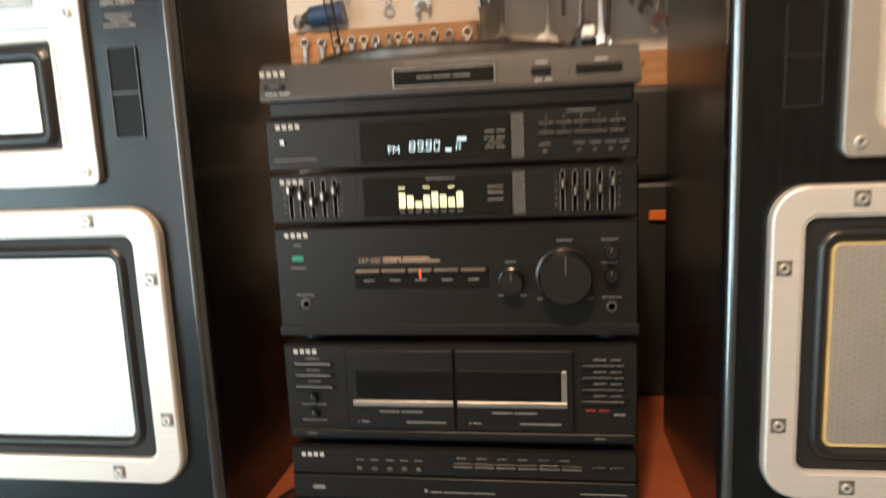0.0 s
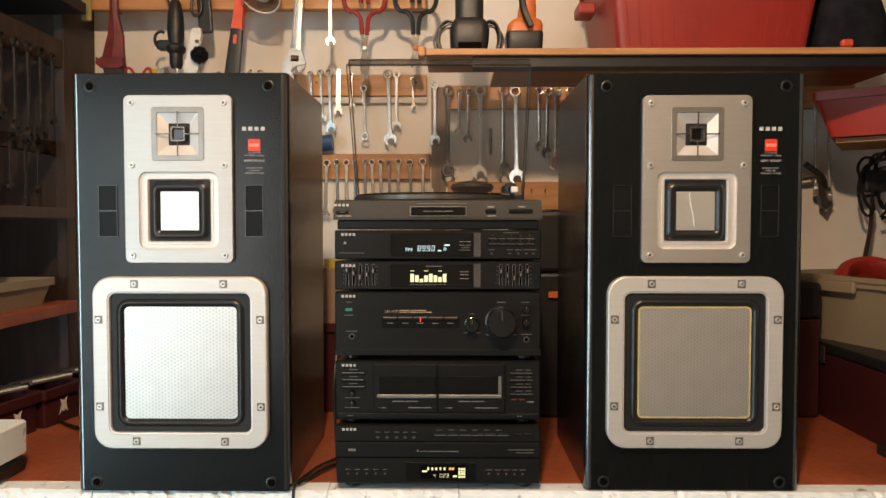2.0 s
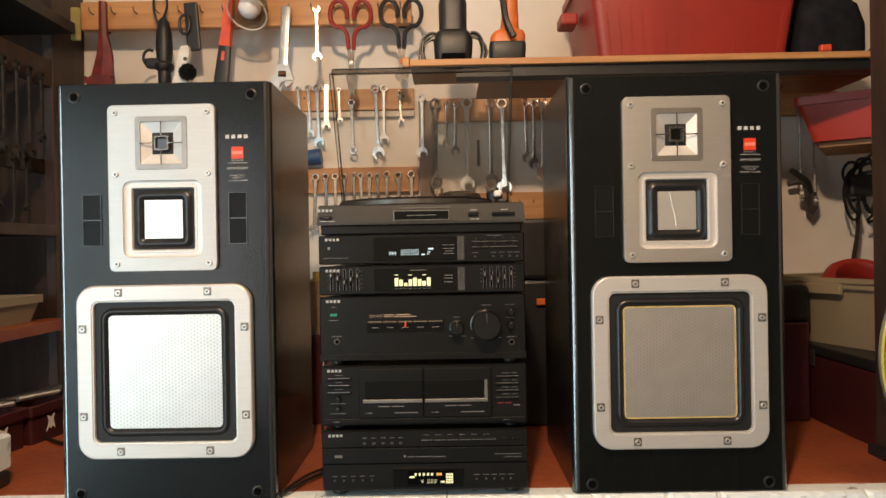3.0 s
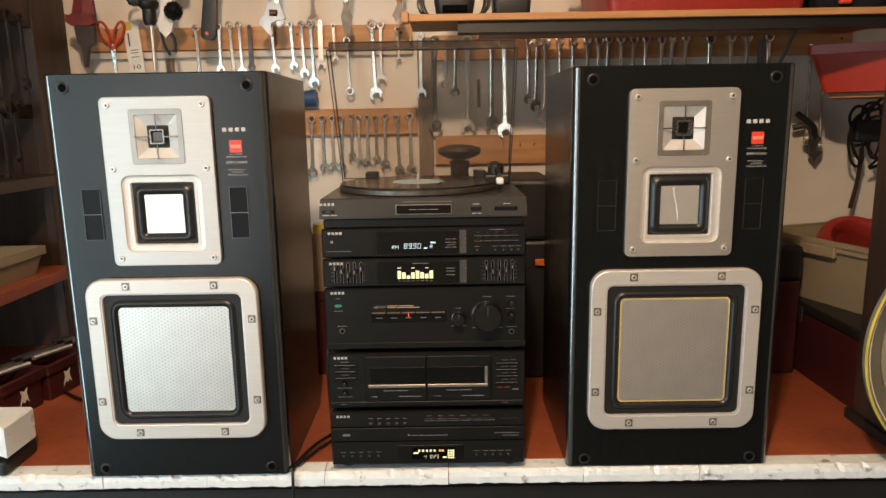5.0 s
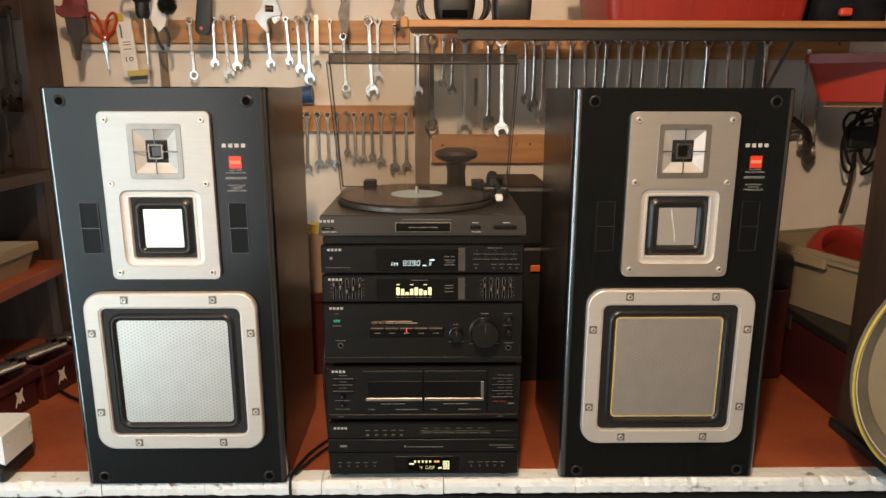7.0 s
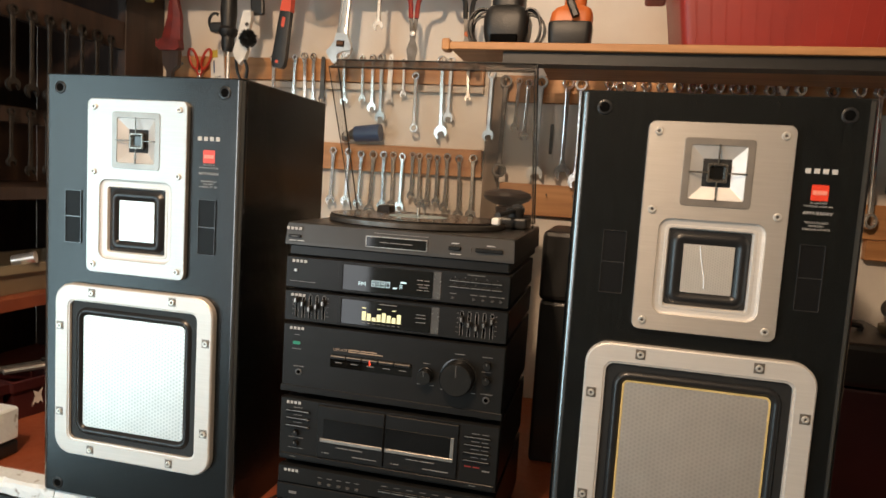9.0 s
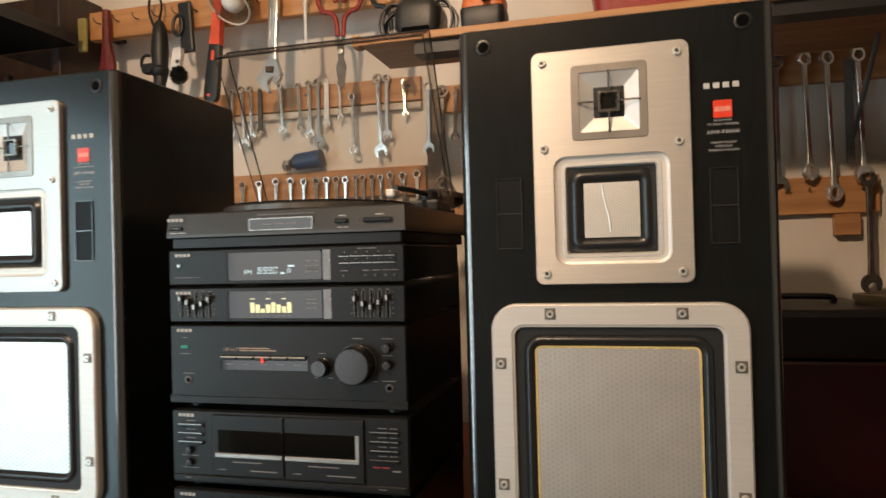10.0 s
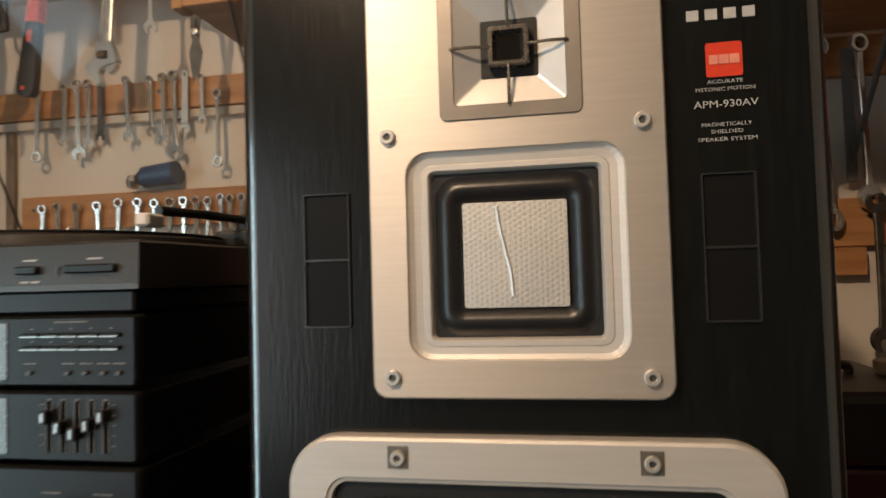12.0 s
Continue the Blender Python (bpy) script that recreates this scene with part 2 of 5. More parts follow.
        me.set_sharp_from_angle(angle=radians(40))
    me.materials.append(material)
    ob = new(name, me)
    if parent is not None:
        ob.parent = parent
    if label:
        ob["label"] = label
    return ob


def thing(name, loc, label, category, group="", kind="", rz=0.0, ry=0.0, rx=0.0):
    ob = new(name)
    ob.empty_display_size = 0.02
    ob.matrix_world = pose(*loc, rx, ry, rz)
    return tagged(ob, label, category, group, kind)


def solo(name, bm, material, loc, label, category, group="", kind="", rz=0.0, smooth=False, rx=0.0, ry=0.0):
    ob = part(name, bm, material, None, "", smooth)
    ob.matrix_world = pose(*loc, rx, ry, rz)
    return tagged(ob, label, category, group, kind)


def box(bm, x0, x1, y0, y1, z0, z1, bevel=0.0, seg=1):
    m = Matrix.LocRotScale(((x0 + x1) / 2, (y0 + y1) / 2, (z0 + z1) / 2), None, (x1 - x0, y1 - y0, z1 - z0))
    g = bmesh.ops.create_cube(bm, size=1.0, matrix=m)
    if bevel:
        vs = set(g["verts"])
        es = [e for e in bm.edges if e.verts[0] in vs and e.verts[1] in vs]
        bmesh.ops.bevel(bm, geom=es, offset=bevel, segments=seg, affect="EDGES", profile=0.5)
    return bm


def B(*a, **k):
    return box(bmesh.new(), *a, **k)


def loft(bm, loops, cap0=True, cap1=True, closed=True):
    """Quads between loops of points of one length."""
    rows = [[bm.verts.new(p) for p in loop] for loop in loops]
    n = len(rows[0])
    for a, b in zip(rows, rows[1:]):
        for i in range(n if closed else n - 1):
            bm.faces.new((a[i], a[(i + 1) % n], b[(i + 1) % n], b[i]))
    if cap0:
        bm.faces.new(rows[0][::-1])
    if cap1:
        bm.faces.new(rows[-1])
    return bm


def rr(w, h, r, y, cx=0.0, cz=0.0, n=5):
    """A rounded rectangle in the x-z plane at depth y."""
    out = []
    r = min(r, w / 2 - 1e-5, h / 2 - 1e-5)
    for sx, sz, a0 in ((1, 1, 0), (-1, 1, 90), (-1, -1, 180), (1, -1, 270)):
        for i in range(n + 1):
            a = radians(a0 + 90 * i / n)
            out.append((cx + sx * (w / 2 - r) + r * math.cos(a), y, cz + sz * (h / 2 - r) + r * math.sin(a)))
    return out


def cyl(bm, p0, p1, r0, r1=None, n=16, cap=True):
    p0, p1 = Vector(p0), Vector(p1)
    q = (p1 - p0).to_track_quat("Z", "Y")
    r1 = r0 if r1 is None else r1
    loops = []
    for p, r in ((p0, r0), (p1, r1)):
        loops.append([p + q @ Vector((r * math.cos(2 * math.pi * i / n), r * math.sin(2 * math.pi * i / n), 0)) for i in range(n)])
    return loft(bm, loops, cap, cap)


def C(*a, **k):
    return cyl(bmesh.new(), *a, **k)


def lathe(bm, profile, n=24, centre=(0, 0, 0), axis="Z"):
    """A turned shape from (radius, height) pairs round the z or the y axis."""
    loops = []
    for r, h in profile:
        loop = []
        for i in range(n):
            a = 2 * math.pi * i / n
            c, s = r * math.cos(a), r * math.sin(a)
            p = (c, s, h) if axis == "Z" else (c, h, s)
            loop.append(Vector(centre) + Vector(p))
        loops.append(loop)
    return loft(bm, loops)


def tube(bm, points, r, n=6):
    pts = [Vector(p) for p in points]
    loops = []
    for i, p in enumerate(pts):
        d = (pts[min(i + 1, len(pts) - 1)] - pts[max(i - 1, 0)]).normalized()
        ref = Vector((0, 1, 0)) if abs(d.y) < 0.9 else Vector((1, 0, 0))
        u = d.cross(ref).normalized()
        v = d.cross(u)
        loops.append([p + u * r * math.cos(2 * math.pi * k / n) + v * r * math.sin(2 * math.pi * k / n) for k in range(n)])
    return loft(bm, loops)


def curve_pts(points, steps=8):
    """A smooth line through points."""
    p = [Vector(q) for q in points]
    p = [2 * p[0] - p[1]] + p + [2 * p[-1] - p[-2]]
    out = []
    for i in range(1, len(p) - 2):
        for k in range(steps):
            t = k / steps
            a, b, c, d = p[i - 1], p[i], p[i + 1], p[i + 2]
            out.append(0.5 * ((2 * b) + (c - a) * t + (2 * a - 5 * b + 4 * c - d) * t * t + (3 * b - a - 3 * c + d) * t ** 3))
    out.append(p[-2])
    return out


def poly(bm, outline, y0, y1):
    """A flat shape given in x-z, thick from y0 to y1."""
    return loft(bm, [[(x, y0, z) for x, z in outline], [(x, y1, z) for x, z in outline]])


def words(text, width, height, material, parent, x, y, z, name="lettering"):
    """Raised lettering facing -y, fitted to a width and height, centred at x, z."""
    cu = bpy.data.curves.new(name, "FONT")
    cu.body, cu.align_x, cu.align_y = text, "CENTER", "CENTER"
    cu.resolution_u = 2
    tmp = bpy.data.objects.new(name, cu)
    scene.collection.objects.link(tmp)
    bpy.context.view_layer.update()
    me = bpy.data.meshes.new_from_object(tmp.evaluated_get(bpy.context.evaluated_depsgraph_get()))
    bpy.data.objects.remove(tmp)
    bpy.data.curves.remove(cu)
    co = np.array([v.co for v in me.vertices])
    lo, hi = co.min(0), co.max(0)
    sx, sz, mid = width / max(hi[0] - lo[0], 1e-6), height / max(hi[1] - lo[1], 1e-6), (lo + hi) / 2
    for v in me.vertices:
        v.co = ((v.co.x - mid[0]) * sx, 0, (v.co.y - mid[1]) * sz)
    me.materials.clear()
    me.materials.append(material)
    ob = new(name, me)
    ob.location = (x, y, z)
    ob.parent = parent
    return ob


def bars(spans, h, material, parent, y, z, name="print"):
    """A row of flat bars standing for small print, each from x0 to x1."""
    h = h * 0.62 if material is M_GREYP else h
    for x0, x1 in spans:
        ob = part(name, B(x0, x1, y - 0.0003, y, z - h / 2, z + h / 2), material, parent)
    return ob


def logo(parent, x, y, z, w=0.026, h=0.0055, material=None):
    """A maker's mark as four plain blocks."""
    s = w / 4
    return bars([(x - w / 2 + s * i + s * 0.08, x - w / 2 + s * (i + 0.74)) for i in range(4)], h * 0.8, material or M_WHITE, parent, y, z, "emblem")


SEGMENTS = {"0": "abcdef", "2": "abged", "3": "abgcd", "4": "fgbc", "8": "abcdefg", "9": "abcdfg", "F": "aefg", "A": "abcefg"}


def digits(text, x, z, w, h, material, parent, y):
    """Slanted seven-segment figures, lower left corner at x, z; a point stands close, a blank takes a full place."""
    t, lean = h * 0.10, 0.12
    for ch in text:
        if ch == ".":
            part("point", B(x - w * 0.22, x - w * 0.22 + t, y - 0.0003, y, z, z + t), material, parent)
            continue
        for name in SEGMENTS.get(ch, ""):
            zc = {"a": h - t / 2, "g": h / 2, "d": t / 2}.get(name)
            if zc is not None:
                outline = [(x + t * 0.7 + lean * (zc - t / 2), zc - t / 2), (x + w - t * 0.7 + lean * (zc - t / 2), zc - t / 2), (x + w - t * 0.7 + lean * (zc + t / 2), zc + t / 2), (x + t * 0.7 + lean * (zc + t / 2), zc + t / 2)]
            else:
                z0, z1 = (h / 2 + t * 0.6, h - t * 0.6) if name in "bf" else (t * 0.6, h / 2 - t * 0.6)
                x0 = x if name in "fe" else x + w - t
                outline = [(x0 + lean * z0, z0), (x0 + t + lean * z0, z0), (x0 + t + lean * z1, z1), (x0 + lean * z1, z1)]
            part("segment", poly(bmesh.new(), [(a, z + c) for a, c in outline], y - 0.0003, y), material, parent)
        x += w * 1.42


# ---- structure ----
def slab(name, x0, x1, y0, y1, z0, z1, material, label, category, bevel=0.0):
    return tagged(part(name, B(x0, x1, y0, y1, z0, z1, bevel=bevel), material), label, category, kind="structure")


slab("floor", -2.3, 2.3, -3.1, 0.995, -0.1, 0.0, M_FLOOR, "grey worn concrete workshop floor", "floor")
slab("ceiling", -2.3, 2.3, -3.1, 0.995, 2.82, 2.92, M_CEIL, "pale painted workshop ceiling", "ceiling")
slab("wall_north", -2.3, 2.3, 0.875, 0.995, 0.0, 2.82, M_WALL, "off-white plastered workshop wall behind the bench", "wall")
# east, west and south walls are unseen, added to close the room
slab("wall_east", 2.2, 2.3, -3.1, 0.875, 0.0, 2.82, M_ROOM, "unseen plain plastered side wall closing the room", "wall")
west = new("wall_west")
tagged(west, "unseen plastered side wall with a tall opening for daylight", "wall", kind="structure")
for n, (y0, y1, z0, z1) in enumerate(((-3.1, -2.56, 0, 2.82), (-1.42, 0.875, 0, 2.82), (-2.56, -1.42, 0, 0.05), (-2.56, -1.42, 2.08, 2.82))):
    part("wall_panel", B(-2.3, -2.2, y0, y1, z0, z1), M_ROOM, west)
south = new("wall_south")
tagged(south, "unseen plastered wall with an open doorway to daylight", "wall", kind="structure")
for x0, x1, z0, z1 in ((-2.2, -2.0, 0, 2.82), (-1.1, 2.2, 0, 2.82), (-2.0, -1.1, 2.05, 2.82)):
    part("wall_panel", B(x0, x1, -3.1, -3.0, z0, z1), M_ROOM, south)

# bench
bench = thing("workbench", (0, 0, 0), "workbench with worn orange-red top and white front edge", "workbench")
part("benchtop", B(-1.7, 1.7, 0.038, 0.873, 0.86, 0.9), M_BENCH, bench, "scuffed orange-red painted top")
part("front_panel", B(-1.7, 1.7, 0.012, 0.06, 0.0, 0.858), M_BLACKPL, bench, "black front below the edge")
random.seed(3)
x = -1.7
while x < 1.7:
    w = random.uniform(0.19, 0.26)
    x1 = min(x + w, 1.7)
    d, loops = random.uniform(-0.002, 0.002), []
    n = 26
    for i in range(n + 1):
        j = [random.uniform(-0.0011, 0.0011) for _ in range(8)]
        chip = random.uniform(0.002, 0.006) if random.random() < 0.10 else 0.0
        xx = x + 0.0006 + (x1 - x - 0.0012) * i / n
        loops.append([(xx, 0.0375, 0.873), (xx, 0.0375, 0.8985), (xx, 0.022, 0.8988 + j[0] * 0.4), (xx, 0.003 + d + j[1] + chip, 0.8984 + j[2] * 0.5), (xx, -0.003 + d + j[3] + chip * 0.5, 0.8945 + j[4] - chip), (xx, -0.005 + d + j[5] * 0.6, 0.886 + j[6]), (xx, -0.0045 + d + j[7] * 0.6, 0.873 + j[1])])
    part("edge_block", loft(bmesh.new(), loops), M_WHITEPAINT, bench)
    x = x1


# ---- loudspeakers ----
def screw(parent, x, y, z, r=0.0055, pocket=False):
    s = part("screw", lathe(bmesh.new(), [(r, 0.0), (r, -0.0022), (r * 0.86, -0.0032), (r * 0.5, -0.0032), (r * 0.45, -0.0012), (r * 0.05, -0.0012)], 14, (0, 0, 0), "Y"), M_STEEL, parent, "", True)
    s.location = (x, y, z)
    part("socket", lathe(bmesh.new(), [(r * 0.44, -0.0013), (r * 0.05, -0.00135)], 6, (0, 0, 0), "Y"), M_DULL, s)
    if pocket:
        # flat raised plate; its darker metal paints the shade of a sunk pocket
        q = part("pocket", B(-0.0066, 0.0066, -0.0004, 0, -0.0066, 0.0072), M_POCKET, s)
        q.location = (0.0, 0.0, 0.0)
    return s


def speaker(loc, label, glue, honey, rz=0.0, torn=False):
    sp = thing("loudspeaker", loc, label, "loudspeaker", "pair of loudspeakers", rz=rz)
    W, H, D = 0.368, 0.714, 0.305
    # cabinet: plan with rounded front edges
    plan = []
    r = 0.011
    for cx, a0 in ((-W / 2 + r, 180), (W / 2 - r, 270)):
        for i in range(11):
            a = radians(a0 + 90 * i / 10)
            plan.append((cx + r * math.cos(a), r + r * math.sin(a)))
    plan += [(W / 2, D), (-W / 2, D)]
    part("cabinet", loft(bmesh.new(), [[(a * 0.997, b + 0.001, 0) for a, b in plan], [(a, b, 0.002) for a, b in plan], [(a, b, H - 0.002) for a, b in plan], [(a * 0.995, b + 0.002, H) for a, b in plan]]), M_ASH, sp, "black ash grained cabinet")
    for k in (-1, 1):
        arcs = [[(k * (W / 2 - r + q * math.sin(radians(90 * i / 10))), r - q * math.cos(radians(90 * i / 10))) for i in range(11)] for q in (r + 0.0004, r - 0.001)]
        outline = arcs[0] + arcs[1][::-1]
        part("corner_edge", loft(bmesh.new(), [[(a, b, z) for a, b in outline] for z in (0.003, H - 0.003)]), M_EDGE, sp, "glossy rounded corner edge", True)
    # tweeter and midrange plate
    pw, pz0, pz1 = 0.183, 0.3935, 0.6755
    ph, pc = pz1 - pz0, (pz0 + pz1) / 2
    tz, mz = 0.6105, 0.4815
    t = 0.008
    # rounded rim, then bands round the two square openings
    b = bmesh.new()
    outer = [b.verts.new(v) for v in rr(pw - 0.002, ph - 0.002, 0.009, -t, 0, pc)]
    holes = [[b.verts.new(v) for v in rr(w, w2, q, -t, 0, zc, k)] for w, w2, zc, q, k in ((0.1350, 0.1310, mz + 0.0005, 0.0150, 6), (0.0705, 0.0725, tz, 0.0005, 1))]
    edges = []
    for lp in (outer, *holes):
        edges += [b.edges.new((lp[i], lp[(i + 1) % len(lp)])) for i in range(len(lp))]
    bmesh.ops.triangle_fill(b, use_beauty=True, use_dissolve=False, edges=edges)
    side = [[b.verts.new(v) for v in rr(pw, ph, 0.010, y, 0, pc)] for y in (-t + 0.001, 0.0)]
    for u0, u1 in zip((outer, side[0]), side):
        for i in range(len(u0)):
            b.faces.new((u0[i], u0[(i + 1) % len(u0)], u1[(i + 1) % len(u0)], u1[i]))
    for lp in holes:
        deep = [b.verts.new((v.co.x, -0.0002, v.co.z)) for v in lp]
        for i in range(len(lp)):
            b.faces.new((lp[i], lp[(i + 1) % len(lp)], deep[(i + 1) % len(lp)], deep[i]))
    pl = part("driver_plate", b, M_ALU, sp, "brushed aluminium plate")
    for sx in (-0.078, 0.078):
        for sz in (0.662, 0.558, 0.4065):
            screw(pl, sx, -t, sz, 0.0050)
    # tweeter
    tw = part("tweeter_bezel", loft(bmesh.new(), [rr(0.088, 0.090, 0.005, -t + 0.0002, 0, tz), rr(0.088, 0.090, 0.005, -t - 0.0006, 0, tz), rr(0.087, 0.089, 0.004, -t - 0.0010, 0, tz), rr(0.070, 0.072, 0.003, -t - 0.0010, 0, tz), rr(0.069, 0.071, 0.003, -t + 0.0002, 0, tz)], False, False), M_ALUD, sp, "bronze-grey square bezel")
    part("horn", loft(bmesh.new(), [rr(0.0692, 0.0712, 0.001, -t + 0.0001, 0, tz, 1), rr(0.036, 0.037, 0.001, -0.0012, 0, tz, 1)], False, False), M_FUNNEL, tw, "pale square horn")
    part("throat", B(-0.0185, 0.0185, -0.0010, -0.0004, tz - 0.019, tz + 0.019), M_GASKET, tw)
    part("phase_plug", loft(bmesh.new(), [rr(0.026, 0.026, 0.002, -0.0011, 0, tz), rr(0.0255, 0.0255, 0.002, -t + 0.0008, 0, tz), rr(0.0235, 0.0235, 0.0018, -t - 0.0004, 0, tz), rr(0.0195, 0.0195, 0.0012, -t - 0.0004, 0, tz), rr(0.0150, 0.0150, 0.001, -0.0030, 0, tz)], False, False), M_PLUG, tw, "dark metal bevelled square plug")
    part("plug_core", B(-0.0078, 0.0078, -0.0034, -0.0011, tz - 0.0078, tz + 0.0078), M_SMOKE, tw)
    for dx, dz in ((1, 0), (-1, 0), (0, 1), (0, -1)):
        part("strut", tube(bmesh.new(), [(dx * 0.012, -t - 0.0002, tz + dz * 0.012), (dx * 0.026, -t - 0.0022, tz + dz * 0.026), (dx * 0.0365, -t - 0.0015, tz + dz * 0.037)], 0.0011, 6), M_PLUG, tw, "", True)
    # midrange
    md = part("midrange_frame", loft(bmesh.new(), [rr(w, w - 0.004 + k, q, -t + d, 0, mz + 0.0005) for w, k, q, d in ((0.1352, 0, 0.0151, 0.0008), (0.1344, 0, 0.0147, 0.0006), (0.1330, 0, 0.0140, 0.0026), (0.1260, 0.001, 0.0110, 0.0036), (0.1165, 0.002, 0.0075, 0.0040), (0.1150, 0.002, 0.0068, 0.0032), (0.1080, 0.003, 0.0045, 0.0032), (0.1060, 0.0032, 0.0035, 0.0042), (0.1035, 0.0035, 0.0030, 0.0072))], False, False), M_CAST, sp, "sunken rounded aluminium surround")
    part("gasket", B(-0.0528, 0.0528, -0.0008, -0.0003, mz - 0.0528, mz + 0.0528), M_GASKET, md)
    prof = []
    for i in range(11):
        a = math.pi * i / 10
        s = 0.1000 - 0.0345 * (i / 10)
        prof.append(rr(s, s, 0.015 - 0.012 * i / 10, -0.0008 - 0.0056 * math.sin(a), 0, mz))
    part("rubber_surround", loft(bmesh.new(), prof, False, False), M_RUBBER, md, "black rolled rubber surround", True)
    cone = part("diaphragm", loft(bmesh.new(), [rr(0.0645, 0.0655, 0.0015, -0.0008, 0, 0), rr(0.0645, 0.0655, 0.0015, -0.0030, 0, 0)], False, True), M_HONEY2, md, "white honeycomb diaphragm")
    cone.location = (0, 0, mz)
    if torn:
        part("crease", tube(bmesh.new(), curve_pts([(-0.011, -0.0031, 0.030), (-0.009, -0.0032, 0.016), (-0.006, -0.0032, 0.002), (-0.003, -0.0032, -0.012), (-0.002, -0.0031, -0.026)], 5), 0.0012, 5), M_FUNNEL, cone, "bright vertical crease")
    # woofer
    wz = 0.2235
    wf = part("woofer_frame", loft(bmesh.new(), [rr(w, w - d, q, y, 0, wz, 8) for w, d, q, y in ((0.297, 0.003, 0.032, 0.0), (0.297, 0.003, 0.032, -0.0085), (0.2955, 0.003, 0.0313, -0.0105), (0.2920, 0.003, 0.030, -0.0120), (0.2460, 0.002, 0.014, -0.0120), (0.2445, 0.002, 0.013, -0.0108), (0.2400, 0.002, 0.012, -0.0104), (0.2385, 0.002, 0.011, -0.0060))], False, False), M_CAST, sp, "pale aluminium square frame with rounded corners")
    for sx, sz in ((-0.0755, 0.1345), (0.0755, 0.1345), (-0.0755, -0.1335), (0.0755, -0.1335), (-0.137, 0.074), (0.137, 0.074), (-0.137, -0.074), (0.137, -0.074)):
        screw(wf, sx, -0.012, wz + sz, 0.0048, True)
    part("gasket", loft(bmesh.new(), [rr(0.2384, 0.2364, 0.010, -0.0062, 0, wz, 8), rr(0.2384, 0.2364, 0.010, -0.0066, 0, wz, 8), rr(0.2180, 0.2180, 0.022, -0.0066, 0, wz, 8), rr(0.2180, 0.2180, 0.022, -0.0030, 0, wz, 8)], False, False), M_GASKET, wf)
    prof = []
    for i in range(13):
        a = math.pi * i / 12
        s = 0.2190 - 0.0285 * (i / 12)
        prof.append(rr(s, s, 0.022 - 0.013 * i / 12, -0.0050 + 0.0016 * i / 12 - 0.0062 * math.sin(a), 0, wz, 8))
    part("rubber_surround", loft(bmesh.new(), prof, False, False), M_RUBBER, wf, "black rolled rubber surround", True)
    part("glue_line", loft(bmesh.new(), [rr(0.1915, 0.1915, 0.008, -0.0036, 0, wz, 8), rr(0.1915, 0.1915, 0.008, -0.0062, 0, wz, 8), rr(0.186, 0.186, 0.006, -0.0062, 0, wz, 8)], False, False), glue, wf, "thin glue line round the diaphragm")
    cone = part("diaphragm", loft(bmesh.new(), [rr(0.187, 0.187, 0.006, -0.0036, 0, 0, 8), rr(0.187, 0.187, 0.006, -0.0058, 0, 0, 8)], False, True), honey, wf, "flat square honeycomb diaphragm")
    cone.location = (0, 0, wz)
    # slots beside the midrange
    for sx, sw in ((-0.123, 0.032), (0.1258, 0.031)):
        sl = part("slot_frame", loft(bmesh.new(), [rr(sw, 0.088, 0.001, -0.0002, sx, mz, 2), rr(sw - 0.0004, 0.0876, 0.001, -0.0022, sx, mz, 2), rr(sw - 0.0022, 0.0858, 0.0008, -0.0022, sx, mz, 2), rr(sw - 0.0034, 0.0846, 0.0008, -0.0006, sx, mz, 2)], False, False), M_RIM, sp, "satin dark slot rim", False)
        part("slot", B(sx - sw / 2 + 0.0012, sx + sw / 2 - 0.0012, -0.0006, 0.0, mz - 0.0428, mz + 0.0428), M_SLOT, sl)
        part("slot_bar", B(sx - sw / 2 + 0.0012, sx + sw / 2 - 0.0012, -0.0016, -0.0006, mz - 0.0008, mz + 0.0008), M_RIM, sl)
    # grille sockets
    for sx in (-0.151, 0.151):
        for sz in (0.6915, 0.0155):
            g = part("grille_socket", lathe(bmesh.new(), [(0.0105, 0.0), (0.0103, -0.0008), (0.0095, -0.0014), (0.0072, -0.0014), (0.0066, -0.0006)], 20, (sx, 0, sz), "Y"), M_RUBBER, sp, "", True)
            part("hole", lathe(bmesh.new(), [(0.0068, -0.0007), (0.0002, -0.0008)], 16, (sx, 0, sz), "Y"), M_VOID, g)
    # printed mark and lettering
    bx = 0.1265
    logo(sp, bx, -0.0004, 0.6200, 0.042, 0.0080)
    bd = part("badge", loft(bmesh.new(), [rr(0.0205, 0.0205, 0.0015, -0.0001, bx, 0.5925, 3), rr(0.0205, 0.0205, 0.0015, -0.0008, bx, 0.5925, 3)], False, True), M_REDB, sp, "small red square badge")
    bars([(bx - 0.0085, bx - 0.0035), (bx - 0.003, bx + 0.0025), (bx + 0.003, bx + 0.0085)], 0.0055, M_PINKP, bd, -0.0009, 0.5925)
    for text, w, h, z in (("ACCURATE", 0.020, 0.0023, 0.5795), ("PISTONIC MOTION", 0.033, 0.0023, 0.5750), ("APM-930AV", 0.036, 0.0042, 0.5662), ("MAGNETICALLY", 0.028, 0.0023, 0.5540), ("SHIELDED", 0.018, 0.0023, 0.5498), ("SPEAKER SYSTEM", 0.033, 0.0023, 0.5452)):
        words(text, w, h, M_WHITE, sp, bx, -0.0005, z)
    return sp


speaker((-0.436, -0.008, 0.9), "black ash floor loudspeaker with square white drivers on the bench", M_HONEY, M_HONEY)
speaker((0.437, 0.004, 0.9), "black loudspeaker with amber-edged square drivers and creased midrange", M_GLUE, M_HONEYR, torn=True)


# ---- hi-fi stack ----
def unit(name, z0, z1, label, w=0.352, depth=0.30, lip=0.0, x=0.0):
